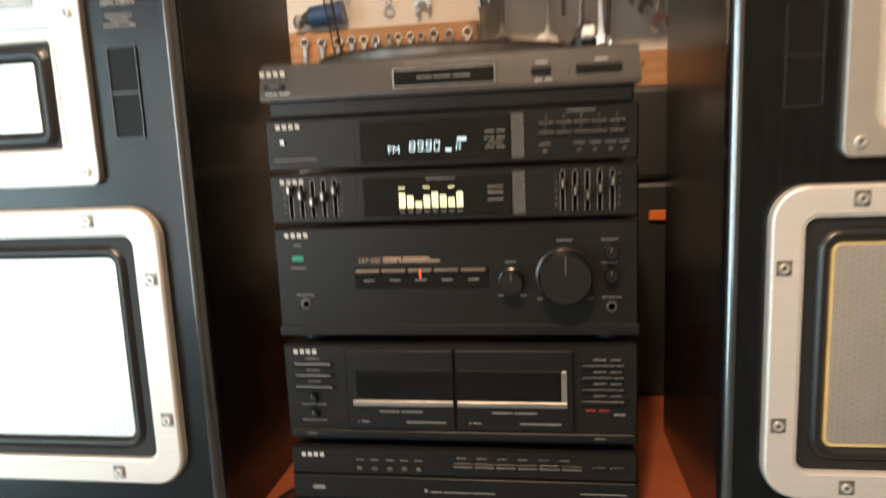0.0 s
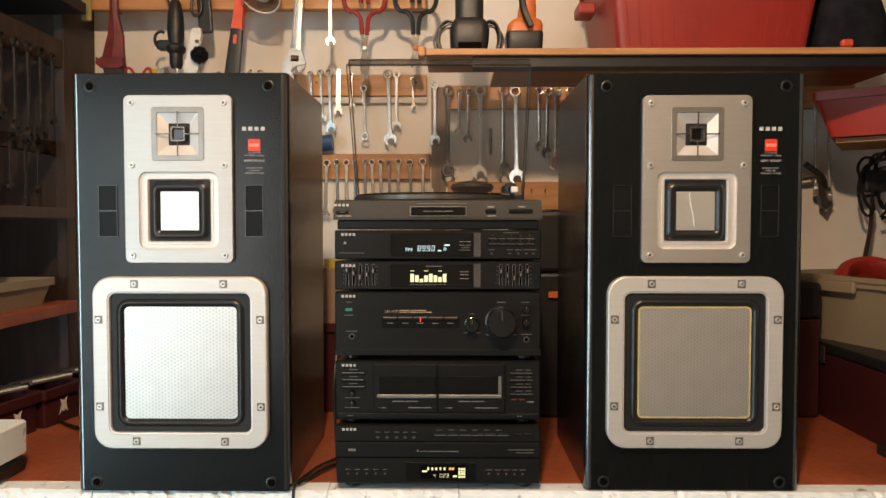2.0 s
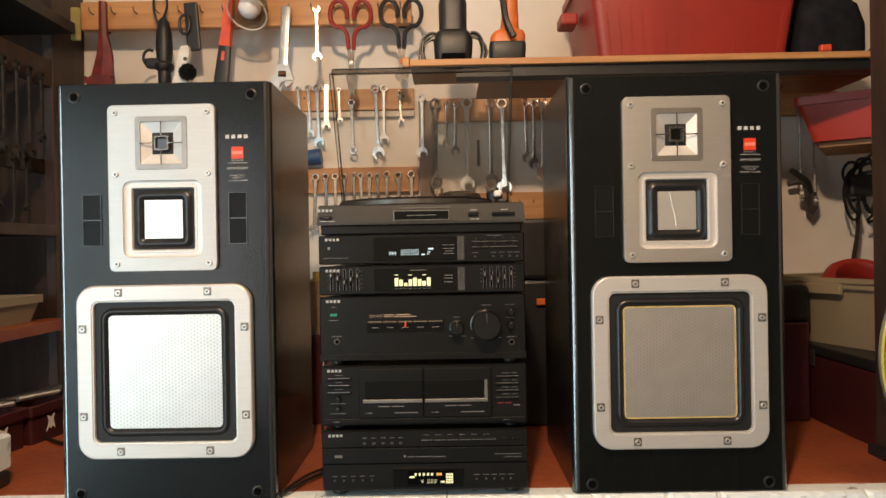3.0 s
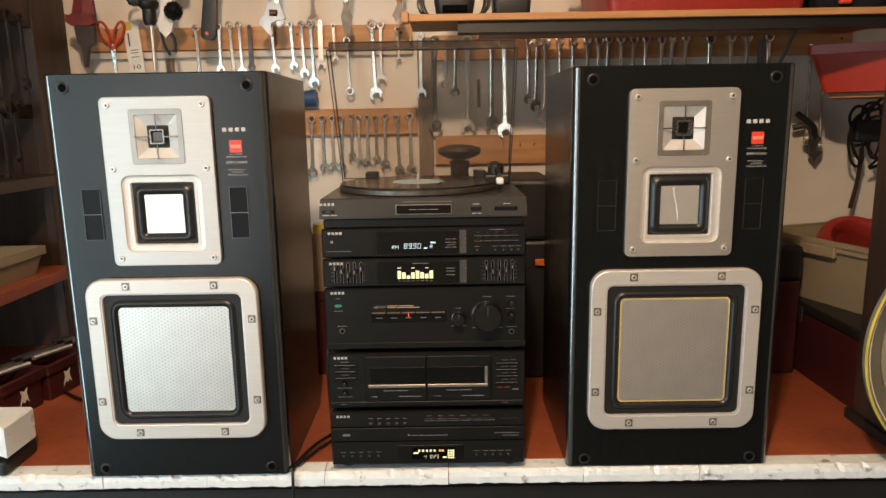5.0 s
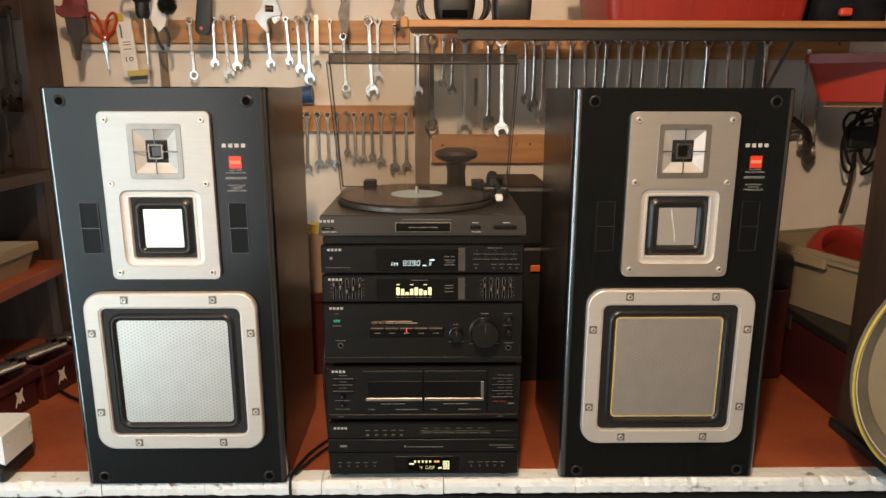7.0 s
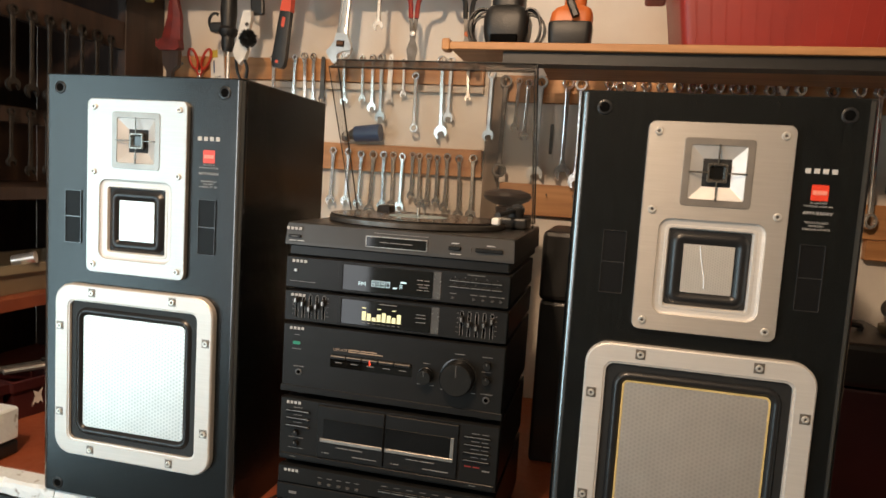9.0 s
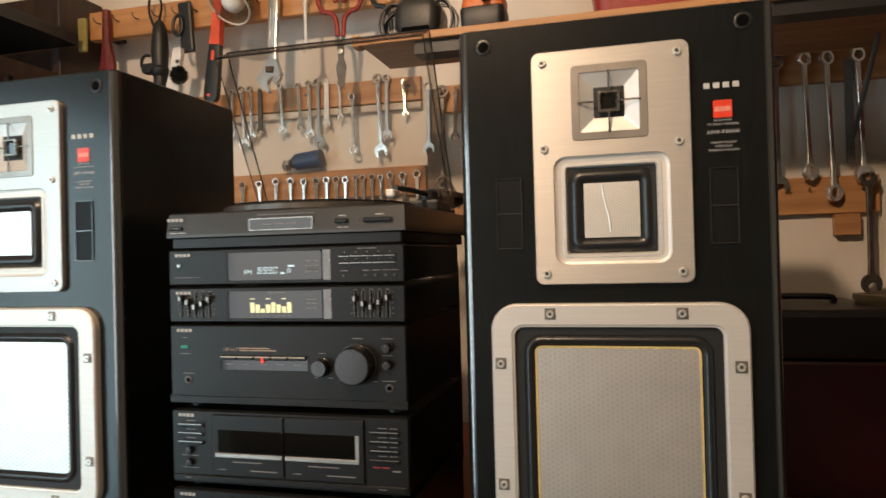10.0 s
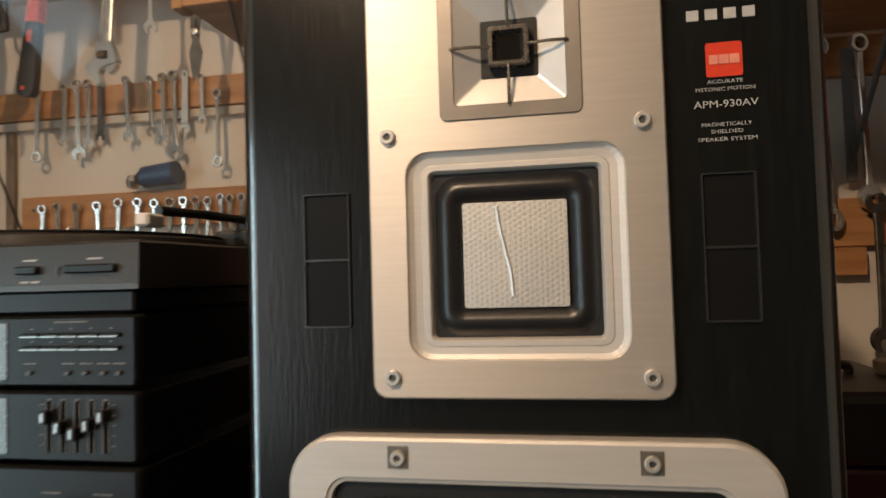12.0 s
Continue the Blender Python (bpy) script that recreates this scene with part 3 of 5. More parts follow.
    u = thing(name, (x, 0, z0), label, "hi-fi unit", "stacked hi-fi units")
    h = z1 - z0
    part("casing", B(-w / 2 + 0.002, w / 2 - 0.002, 0.012, depth, 0.002, h - 0.002, bevel=0.001), M_HIFI2, u, "black sheet-metal casing")
    f = bmesh.new()
    loft(f, [rr(w, h, 0.003, 0.0115, 0, h / 2, 3), rr(w, h, 0.003, 0.003, 0, h / 2, 3), rr(w - 0.004, h - 0.004, 0.002, 0.0, 0, h / 2, 3)])
    part("front", f, M_HIFI, u, "charcoal metal front panel", True)
    logo(u, -0.152, -0.0002, h - 0.0075)
    return u, h


def plate(parent, name, x0, x1, z0, z1, material, y=-0.001, label="", b=0.0004, r=0.0015):
    w, h, cx, cz = x1 - x0, z1 - z0, (x0 + x1) / 2, (z0 + z1) / 2
    return part(name, loft(bmesh.new(), [rr(w, h, r, 0.0005, cx, cz, 2), rr(w, h, r, y + b, cx, cz, 2), rr(w - 2 * b, h - 2 * b, r, y, cx, cz, 2)], False, True), material, parent, label)


def knob(parent, x, z, r, depth, label="", name="knob", pointer=True):
    k = part(name, lathe(bmesh.new(), [(r * 1.08, 0.0), (r * 1.08, -0.002), (r, -0.0025), (r * 0.95, -depth + 0.002), (r * 0.88, -depth), (0.0002, -depth)], 28, (x, 0, z), "Y"), M_KNOB, parent, label, True)
    if pointer:
        part("pointer", B(x - 0.0007, x + 0.0007, -depth - 0.0005, -depth, z + r * 0.2, z + r * 0.85), M_BTN, k)
    return k


random.seed(11)
# CD changer
u, h = unit("cd_changer", 0.911, 1.0135, "black five-disc CD changer at the bottom of the stack")
for sx in (-0.15, 0.15):
    for y in (0.03, 0.26):
        part("foot", lathe(bmesh.new(), [(0.014, 0.003), (0.014, -0.009), (0.012, -0.011), (0.0002, -0.011)], 16, (sx, y, 0)), M_RUBBER, u)
part("groove", B(-0.176, 0.176, -0.0006, 0.001, 0.0735, 0.0750), M_VOID, u)
part("groove", B(-0.176, 0.176, -0.0006, 0.001, 0.0455, 0.0470), M_VOID, u)
plate(u, "disc_drawer", -0.175, 0.175, 0.048, 0.0725, M_HIFI2, -0.002, "black disc drawer")
plate(u, "display_window", -0.055, 0.066, 0.006, 0.038, M_SMOKE, -0.0012, "black display window")
dsp = plate(u, "display", -0.030, 0.050, 0.010, 0.034, M_VOID, -0.0014)
digits("4 0.23", -0.008, 0.0125, 0.0040, 0.0062, M_YELLOW, dsp, -0.0015)
bars([(-0.018 + 0.007 * i, -0.0145 + 0.007 * i) for i in range(5)], 0.0045, M_YELLOW, dsp, -0.0015, 0.0275, "segment")
bars([(-0.027, -0.018)], 0.003, M_YELLOW, dsp, -0.0015, 0.023, "segment")
bars([(0.0195, 0.0235), (0.0245, 0.0285)], 0.004, M_ORNG, dsp, -0.0015, 0.0275, "segment")
bars([(0.0265, 0.0335)], 0.003, M_YELLOW, dsp, -0.0015, 0.0145, "segment")
for i in range(4):
    bars([(0.0355 + 0.0042 * k, 0.0390 + 0.0042 * k) for k in range(3)], 0.0034, M_YELLOW, dsp, -0.0015, 0.0135 + 0.0045 * i, "segment")
for x in (-0.103, -0.087, -0.071, -0.056, -0.041):
    plate(u, "button", x - 0.003, x + 0.003, 0.0795, 0.083, M_BTN, -0.0025)
    bars([(x - 0.004, x + 0.004)], 0.0016, M_GREYP, u, -0.0002, 0.0905)
for i in range(6):
    x0 = -0.006 + 0.0216 * i
    k = plate(u, "key", x0, x0 + 0.0208, 0.0850, 0.0900, M_KNOB, -0.0024, "black disc key")
    bars([(x0 + 0.0008, x0 + 0.0200)], 0.0012, M_SILVER, k, -0.0026, 0.0862, "key_edge")
for i in range(6):
    bars([(-0.002 + 0.0205 * i, 0.008 + 0.0205 * i)], 0.0013, M_GREYP, u, -0.0002, 0.0945)
plate(u, "key", 0.132, 0.146, 0.0855, 0.0895, M_KNOB, -0.0022)
plate(u, "key", 0.149, 0.164, 0.0855, 0.0895, M_KNOB, -0.0022)
bars([(-0.154, -0.141)], 0.007, M_GREYP, u, -0.0022, 0.060)
bars([(-0.036, -0.0325)], 0.0055, M_GREYP, u, -0.0022, 0.0590)
bars([(-0.030, -0.018), (-0.016, 0.012), (0.014, 0.036)], 0.0018, M_GREYP, u, -0.0022, 0.0580)
bars([(0.120, 0.165)], 0.0016, M_GREYP, u, -0.0022, 0.0610)
bars([(0.135, 0.165)], 0.0016, M_GREYP, u, -0.0022, 0.0560)
for x in (-0.155, -0.139, -0.123, -0.107, -0.091):
    bars([(x - 0.004, x + 0.004)], 0.0016, M_GREYP, u, -0.0002, 0.0255)
    plate(u, "button", x - 0.0018, x + 0.0018, 0.0165, 0.020, M_BTN, -0.0022)
for x in (0.088, 0.104, 0.118, 0.132, 0.146):
    bars([(x - 0.005, x + 0.005)], 0.0016, M_GREYP, u, -0.0002, 0.0255)
    plate(u, "button", x - 0.0018, x + 0.0018, 0.0165, 0.020, M_BTN, -0.0022)

# cassette deck
u, h = unit("cassette_deck", 1.0225, 1.1245, "black double cassette deck with smoked windows")
for sx in (-0.15, 0.15):
    for y in (0.03, 0.26):
        part("foot", lathe(bmesh.new(), [(0.012, 0.003), (0.012, -0.007), (0.010, -0.0088), (0.0002, -0.0088)], 16, (sx, y, 0)), M_RUBBER, u)
part("ledge", B(-0.172, 0.172, -0.0025, 0.001, 0.004, 0.012, bevel=0.001), M_HIFI2, u)
for x0, x1 in ((-0.110, -0.0008), (0.0008, 0.115)):
    d = plate(u, "cassette_door", x0, x1, 0.014, 0.097, M_HIFI2, -0.004, "black hinged cassette door", 0.001)
    plate(d, "window", x0 + (0.010 if x0 < -0.05 else 0.001), x1 - (0.012 if x1 > 0.05 else 0.001), 0.0465, 0.077, M_SMOKE, -0.0046, "smoked window")
    part("sill", B(x0 + (0.006 if x0 < -0.05 else 0.001), x1 - (0.006 if x1 > 0.05 else 0.001), -0.0065, -0.004, 0.0395, 0.0455, bevel=0.0008), M_SILVER, d, "silver sill")
    c = (x0 + x1) / 2
    bars([(c - 0.022, c - 0.002), (c, c + 0.022)], 0.0022, M_GREYP, d, -0.0041, 0.0335)
    bars([(c - 0.045, c - 0.043), (c - 0.041, c - 0.033), (c + 0.005, c + 0.045)], 0.0022, M_GREYP, d, -0.0041, 0.0225)
part("bracket", B(0.1035, 0.109, -0.0055, -0.004, 0.0455, 0.077, bevel=0.0006), M_SILVER, u, "silver edge")
for i, z in enumerate((0.0815, 0.0695, 0.0575)):
    plate(u, "key", -0.165, -0.124, z - 0.0028, z + 0.0012, M_KNOB, -0.004, b=0.001)
    bars([(-0.163, -0.126)], 0.0009, M_SILVER, u, -0.0042, z + 0.0012)
    bars([(-0.152, -0.138)], 0.0015, M_GREYP, u, -0.0002, z + 0.0055)
for i, z in enumerate((0.0815, 0.0695, 0.0575, 0.0455)):
    plate(u, "key", 0.122, 0.164, z - 0.0028, z + 0.0012, M_KNOB, -0.004, b=0.001)
    bars([(0.124, 0.162)], 0.0009, M_SILVER if i < 3 else M_GREYP, u, -0.0042, z + 0.0012)
    bars([(0.134, 0.146), (0.150, 0.160)], 0.0015, M_GREYP, u, -0.0002, z + 0.0055)
bars([(0.126, 0.136), (0.139, 0.149)], 0.0020, M_DIMRED, u, -0.0002, 0.036)
bars([(0.153, 0.164)], 0.003, M_GREYP, u, -0.0002, 0.032)
for z in (0.046, 0.029):
    knob(u, -0.147, z, 0.0052, 0.006)
    bars([(-0.160, -0.134)], 0.0014, M_GREYP, u, -0.0002, z - 0.0075)
for x in (-0.150, 0.140):
    bars([(x - 0.005, x + 0.005)], 0.0014, M_GREYP, u, -0.0026, 0.008)

# amplifier
u, h = unit("amplifier", 1.1335, 1.2435, "black stereo amplifier with round volume knob")
for sx in (-0.15, 0.15):
    for y in (0.03, 0.26):
        part("foot", lathe(bmesh.new(), [(0.012, 0.003), (0.012, -0.007), (0.010, -0.0088), (0.0002, -0.0088)], 16, (sx, y, 0)), M_RUBBER, u)
part("lip", B(-0.1765, 0.1765, -0.0015, 0.002, 0.001, 0.0115, bevel=0.0008), M_HIFI, u, "rounded lower lip")
plate(u, "power_button", -0.1580, -0.1460, 0.0772, 0.0818, M_GREEN, -0.002, "green lit power button")
bars([(-0.156, -0.148)], 0.0014, M_GREYP, u, -0.0002, 0.0925)
bars([(-0.160, -0.144)], 0.0014, M_GREYP, u, -0.0002, 0.0700)
words("LBT-A27", 0.022, 0.0045, M_BRONZEP, u, -0.079, -0.0003, 0.0765, "lettering")
bars([(-0.066, -0.048), (-0.046, -0.020)], 0.0016, M_BRONZEP, u, -0.0002, 0.0782)
bars([(-0.066, -0.052), (-0.050, -0.010)], 0.0016, M_BRONZEP, u, -0.0002, 0.0752)
sel = plate(u, "selector_recess", -0.095, 0.037, 0.0480, 0.0690, M_SMOKE, -0.0006, "black selector strip")
for i in range(5):
    x0 = -0.0935 + 0.0258 * i
    plate(sel, "selector_key", x0, x0 + 0.0248, 0.0622, 0.0682, M_HIFI2, -0.0045, "black selector key", 0.001)
    bars([(x0 + 0.0006, x0 + 0.0242)], 0.0016, M_KEYLINE, sel, -0.0046, 0.0668, "key_edge")
    bars([(x0 + 0.007, x0 + 0.018)], 0.0018, M_GREYP, sel, -0.0008, 0.0565)
part("indicator", B(-0.0298, -0.0286, -0.0052, -0.0006, 0.0590, 0.0672), M_REDLED, sel, "red indicator light")
knob(u, 0.0585, 0.0545, 0.0115, 0.016, "small black balance knob")
knob(u, 0.1085, 0.0590, 0.0255, 0.024, "large black volume knob")
bars([(0.101, 0.116)], 0.0017, M_GREYP, u, -0.0002, 0.0925)
bars([(0.053, 0.063)], 0.0015, M_GREYP, u, -0.0002, 0.0725)
for x, z in ((0.048, 0.040), (0.069, 0.040), (0.085, 0.0365), (0.132, 0.0365)):
    bars([(x - 0.003, x + 0.003)], 0.0015, M_GREYP, u, -0.0002, z)
for z in (0.0810, 0.0590):
    knob(u, 0.1505, z, 0.0062, 0.010)
    bars([(0.142, 0.157)], 0.0014, M_GREYP, u, -0.0002, z + 0.0115)
for x, z in ((-0.147, 0.0335), (0.1515, 0.0285)):
    j = part("headphone_jack", lathe(bmesh.new(), [(0.0052, 0.0), (0.0052, -0.0015), (0.0034, -0.0018), (0.0030, -0.0002)], 16, (x, 0, z), "Y"), M_BTN, u, "", True)
    part("hole", lathe(bmesh.new(), [(0.0031, -0.0004), (0.0002, -0.0004)], 12, (x, 0, z), "Y"), M_VOID, j)
    bars([(x - 0.009, x + 0.009)], 0.0014, M_GREYP, u, -0.0002, z + 0.009)


def display_panel(u, h, glass_label):
    w = plate(u, "display_window", -0.080, 0.0605, 0.0055, h - 0.0055, M_SMOKE, -0.0012, glass_label)
    plate(w, "bevel_strip", 0.0615, 0.0735, 0.0045, h - 0.0045, M_BEVEL, -0.0008, "grey slanted edge strip")
    plate(w, "bevel_strip", -0.088, -0.081, 0.0045, h - 0.0045, M_HIFI, -0.0008)
    return w


# equaliser
u, h = unit("graphic_equaliser", 1.2470, 1.2960, "black graphic equaliser with lit yellow level bars")
w = display_panel(u, h, "black spectrum display window")
bars([(-0.020, 0.008)], 0.0016, M_GREYP, w, -0.0013, 0.0405)
for i, k in enumerate((5, 4, 2, 4, 5, 4, 3, 5)):
    x0 = -0.0465 + 0.0079 * i
    bars([(x0, x0 + 0.0062)], 0.0028 * k, M_YELLOW, w, -0.0013, 0.0135 + 0.0014 * k, "level_bar")
    if i % 3 == 0:
        bars([(x0, x0 + 0.0062)], 0.0012, M_YELLOW, w, -0.0013, 0.0325, "level_bar")
    bars([(x0 + 0.0005, x0 + 0.0055)], 0.0014, M_GREYP, w, -0.0013, 0.0095)
for z in (0.031, 0.026, 0.0195):
    bars([(0.038, 0.053)], 0.0016, M_GREYP, w, -0.0013, z)
for x0, tops in ((-0.1545, (0.034, 0.029, 0.022, 0.027, 0.033)), (0.1075, (0.032, 0.025, 0.021, 0.027, 0.033))):
    for i, z in enumerate(tops):
        x = x0 + 0.0112 * i
        s = part("slider_slot", B(x - 0.0014, x + 0.0014, -0.0004, 0.0, 0.007, 0.042), M_VOID, u)
        for k in (-1, 1):
            part("slot_edge", B(x + k * 0.0022 - 0.0003, x + k * 0.0022 + 0.0003, -0.0006, 0.0, 0.007, 0.042), M_GREYP, s)
        part("slider", B(x - 0.0029, x + 0.0029, -0.0075, -0.0006, z - 0.0046, z + 0.0046, bevel=0.0008), M_CAP, s, "dark slider cap")
        part("slider_line", B(x - 0.0010, x + 0.0010, -0.0078, -0.0073, z - 0.0030, z + 0.0030), M_SILVER, s)
        bars([(x - 0.002, x + 0.002)], 0.0013, M_GREYP, u, -0.0002, 0.0435)
    for z in (0.012, 0.019, 0.026, 0.033, 0.040):
        bars([(x0 - 0.0075, x0 - 0.0045), (x0 + 0.0495, x0 + 0.0525)], 0.0009, M_GREYP, u, -0.0002, z)

# tuner
u, h = unit("tuner", 1.2990, 1.3490, "black FM tuner with lit digital frequency display")
w = display_panel(u, h, "black frequency display window")
words("FM", 0.011, 0.0060, M_VFD, w, -0.049, -0.0014, 0.0170, "digits")
digits("89.90", -0.0345, 0.0145, 0.0055, 0.0092, M_VFD, w, -0.0013)
bars([(0.000, 0.006)], 0.0022, M_VFD, w, -0.0013, 0.0150, "segment")
bars([(0.0115, 0.0205)], 0.0024, M_VFD, w, -0.0013, 0.0245, "segment")
digits("A", 0.0100, 0.0143, 0.0042, 0.0066, M_VFD, w, -0.0013)
for z in (0.0305, 0.0245, 0.0160):
    bars([(0.037, 0.046), (0.048, 0.056)], 0.0016, M_GREYP, w, -0.0013, z)
plate(w, "button", 0.040, 0.054, 0.019, 0.0215, M_BTN, -0.0022)
part("power_button", B(-0.160, -0.156, -0.003, 0, 0.026, 0.030), M_SILVER, u)
bars([(-0.168, -0.125)], 0.0011, M_GREYP, u, -0.0002, 0.0110)
for r_, z in enumerate((0.0365, 0.0275)):
    for i in range(5):
        x = 0.0935 + 0.0158 * i
        plate(u, "preset_key", x - 0.0076, x + 0.0076, z - 0.0018, z + 0.0014, M_HIFI2, -0.0032, b=0.0008)
        bars([(x - 0.0070, x + 0.0070)], 0.0008, M_SILVER, u, -0.0034, z - 0.0010)
        bars([(x - 0.0008, x + 0.0008)], 0.0018, M_GREYP, u, -0.0002, z + 0.0043)
for x in (0.092, 0.123, 0.137, 0.151, 0.163):
    plate(u, "button", x - 0.0022, x + 0.0022, 0.0085, 0.0115, M_BTN, -0.0025)
    bars([(x - 0.005, x + 0.005)], 0.0014, M_GREYP, u, -0.0002, 0.0165)
bars([(0.112, 0.138)], 0.0015, M_GREYP, u, -0.0002, 0.0455)

# turntable
tt = thing("turntable", (0, 0, 1.3500), "dark grey turntable with open smoked lid on the stack", "turntable", "stacked hi-fi units")
part("base", B(-0.172, 0.172, 0.004, 0.345, 0.0, 0.0165, bevel=0.002), M_HIFI2, tt, "black base")
b = bmesh.new()
loft(b, [[(x, y, z) for x, y in ((-0.178, 0.0), (0.178, 0.0), (0.178, 0.352), (-0.178, 0.352))] for z in (0.0165, 0.0205)] + [[(-0.176, 0.004, 0.049), (0.176, 0.004, 0.049), (0.176, 0.352, 0.051), (-0.176, 0.352, 0.051)], [(-0.174, 0.007, 0.051), (0.174, 0.007, 0.051), (0.174, 0.350, 0.053), (-0.174, 0.350, 0.053)]])
part("plinth", b, M_TTGREY, tt, "dark grey plinth")
logo(tt, -0.163, -0.0001, 0.0415, 0.027, 0.0055)
fw = plate(tt, "front_window", -0.047, 0.049, 0.0225, 0.0395, M_SILVER, -0.0012)
plate(fw, "window_glass", -0.0455, 0.0475, 0.0238, 0.0382, M_SMOKE, -0.0018, "black front window")
bars([(-0.024, -0.010), (-0.008, 0.008), (0.010, 0.026)], 0.0018, M_GREYP, fw, -0.0020, 0.031)
plate(tt, "button", 0.081, 0.099, 0.0285, 0.0345, M_HIFI2, -0.0030, "black key", 0.001)
plate(tt, "button", 0.121, 0.161, 0.0285, 0.0345, M_HIFI2, -0.0030, "black key", 0.001)
plate(tt, "button", -0.173, -0.152, 0.0270, 0.0320, M_HIFI2, -0.0025, "black key", 0.001)
bars([(0.085, 0.096), (0.137, 0.149)], 0.0014, M_WHITE, tt, 0.0018, 0.0385)
bars([(-0.167, -0.157)], 0.0014, M_GREYP, tt, -0.0026, 0.0295)
bars([(-0.172, -0.160), (-0.158, -0.147), (0.084, 0.091), (0.093, 0.100)], 0.0013, M_WHITE, tt, -0.0002, 0.0230)
part("bracket_mark", B(0.1135, 0.1145, -0.0001, 0.002, 0.0265, 0.0335), M_BTN, tt)
bars([(-0.035, 0.050)], 0.0016, M_GREYP, tt, 0.0015, 0.0440)
pl = part("platter", lathe(bmesh.new(), [(0.140, 0.052), (0.150, 0.053), (0.150, 0.060), (0.147, 0.0625), (0.0002, 0.0625)], 64, (-0.014, 0.165, 0)), M_DULL, tt, "metal platter rim", True)
part("record", lathe(bmesh.new(), [(0.1475, 0.0626), (0.1485, 0.0636), (0.1475, 0.0646), (0.052, 0.0644), (0.0002, 0.0644)], 64, (-0.014, 0.165, 0)), M_VINYL, pl, "black vinyl record", True)
part("record_label", lathe(bmesh.new(), [(0.050, 0.0645), (0.0495, 0.0651), (0.0002, 0.0651)], 40, (-0.014, 0.165, 0)), M_LABEL, pl, "pale blue paper label", True)
part("spindle", lathe(bmesh.new(), [(0.0032, 0.064), (0.0032, 0.076), (0.002, 0.0785), (0.0002, 0.079)], 12, (-0.014, 0.165, 0)), M_SILVER, pl, "", True)
ta = part("tonearm_base", B(0.118, 0.168, 0.205, 0.275, 0.053, 0.072, bevel=0.004, seg=2), M_BLACKPL, tt, "black tonearm base")
part("pivot", lathe(bmesh.new(), [(0.016, 0.072), (0.016, 0.086), (0.013, 0.089), (0.0002, 0.089)], 20, (0.142, 0.240, 0)), M_BLACKPL, ta, "", True)
part("arm", tube(bmesh.new(), [(0.142, 0.262, 0.083), (0.142, 0.24, 0.083), (0.141, 0.15, 0.082), (0.137, 0.085, 0.080)], 0.0042, 8), M_BLACKPL, ta, "black tonearm", True)
part("head", B(0.1305, 0.1430, 0.062, 0.086, 0.0655, 0.0765, bevel=0.002), M_PAPER, ta, "pale cartridge headshell")
part("counterweight", C((0.142, 0.262, 0.083), (0.142, 0.288, 0.083), 0.012, n=18), M_BLACKPL, ta, "", True)
# lid: shallow acrylic tray, hinged at the back and leaning forward
lid = part("lid", bmesh.new(), M_LID, tt, "smoked acrylic lid propped open")
LW, LL, LT = 0.346, 0.295, 0.0028
lid.matrix_basis = pose(0, 0.292, 0.062, 27.0, 0, 0)
panel = part("lid_panel", B(-LW / 2, LW / 2, -LT, 0, 0.0, LL), M_LID, lid, "clear smoked sheet")
for sx in (-1, 1):
    part("lid_side", loft(bmesh.new(), [[(sx * (LW / 2), -LT - 0.0002, z), (sx * (LW / 2 - LT), -LT - 0.0002, z), (sx * (LW / 2 - LT), -d, z), (sx * (LW / 2), -d, z)] for z, d in ((0.0, 0.030), (LL, 0.040))]), M_LID, lid, "smoked side wall")
part("lid_front", B(-LW / 2 + LT, LW / 2 - LT, -0.040, -LT - 0.0002, LL - LT, LL), M_LIDEDGE, lid, "dark seen-through front wall")
eb = bmesh.new()
for sx in (-1, 1):
    tube(eb, [(sx * LW / 2, -0.001, 0), (sx * LW / 2, -0.001, LL)], 0.0014, 5)
tube(eb, [(-LW / 2, -0.001, LL), (LW / 2, -0.001, LL)], 0.0014, 5)
tube(eb, [(-LW / 2, -0.001, 0), (LW / 2, -0.001, 0)], 0.0014, 5)
for sx in (-1, 1):
    tube(eb, [(sx * LW / 2, -0.029, 0), (sx * LW / 2, -0.039, LL)], 0.0010, 5)
tube(eb, [(-LW / 2, -0.039, LL), (LW / 2, -0.039, LL)], 0.0012, 5)
part("lid_rim", eb, M_BLACKPL, lid, "dark edges")
for sx in (-0.115, 0.112):
    part("hinge", B(sx - 0.013, sx + 0.013, 0.276, 0.312, 0.052, 0.075, bevel=0.002), M_BLACKPL, tt, "black lid hinge")


# ---- wall racks ----
def board(name, x0, x1, y0, y1, z0, z1, material, label, category="rack"):
    return solo(name, B(x0, x1, y0, y1, z0, z1, bevel=0.0015), material, (0, 0, 0), label, category)


def at_base(ob):
    """Moves a thing's origin to the foot of its own mesh."""
    co = [v.co.copy() for v in ob.data.vertices]
    c = Vector(((min(v.x for v in co) + max(v.x for v in co)) / 2, (min(v.y for v in co) + max(v.y for v in co)) / 2, min(v.z for v in co)))
    ob.data.transform(Matrix.Translation(-c))
    ob.location = ob.location + c
    return ob


BACK = Matrix.Translation((-0.0165, 0.0554, -0.077)) @ Matrix.Scale(1.05, 4)
FORE = Matrix.Translation((-0.020, 0.109, -0.134)) @ Matrix.Scale(1.094, 4)


def lay_out(built):
    """Carries the drawn tool wall to its place: what hangs on the wall goes by BACK, what hangs on the beam by FORE."""
    for ob in scene.objects:
        if ob not in built and ob.parent is None:
            if ob.type == "MESH" and ob.location.length < 1e-6:
                at_base(ob)
            ob.matrix_world = (BACK if ob.location.y > 0.7 else FORE) @ ob.matrix_basis


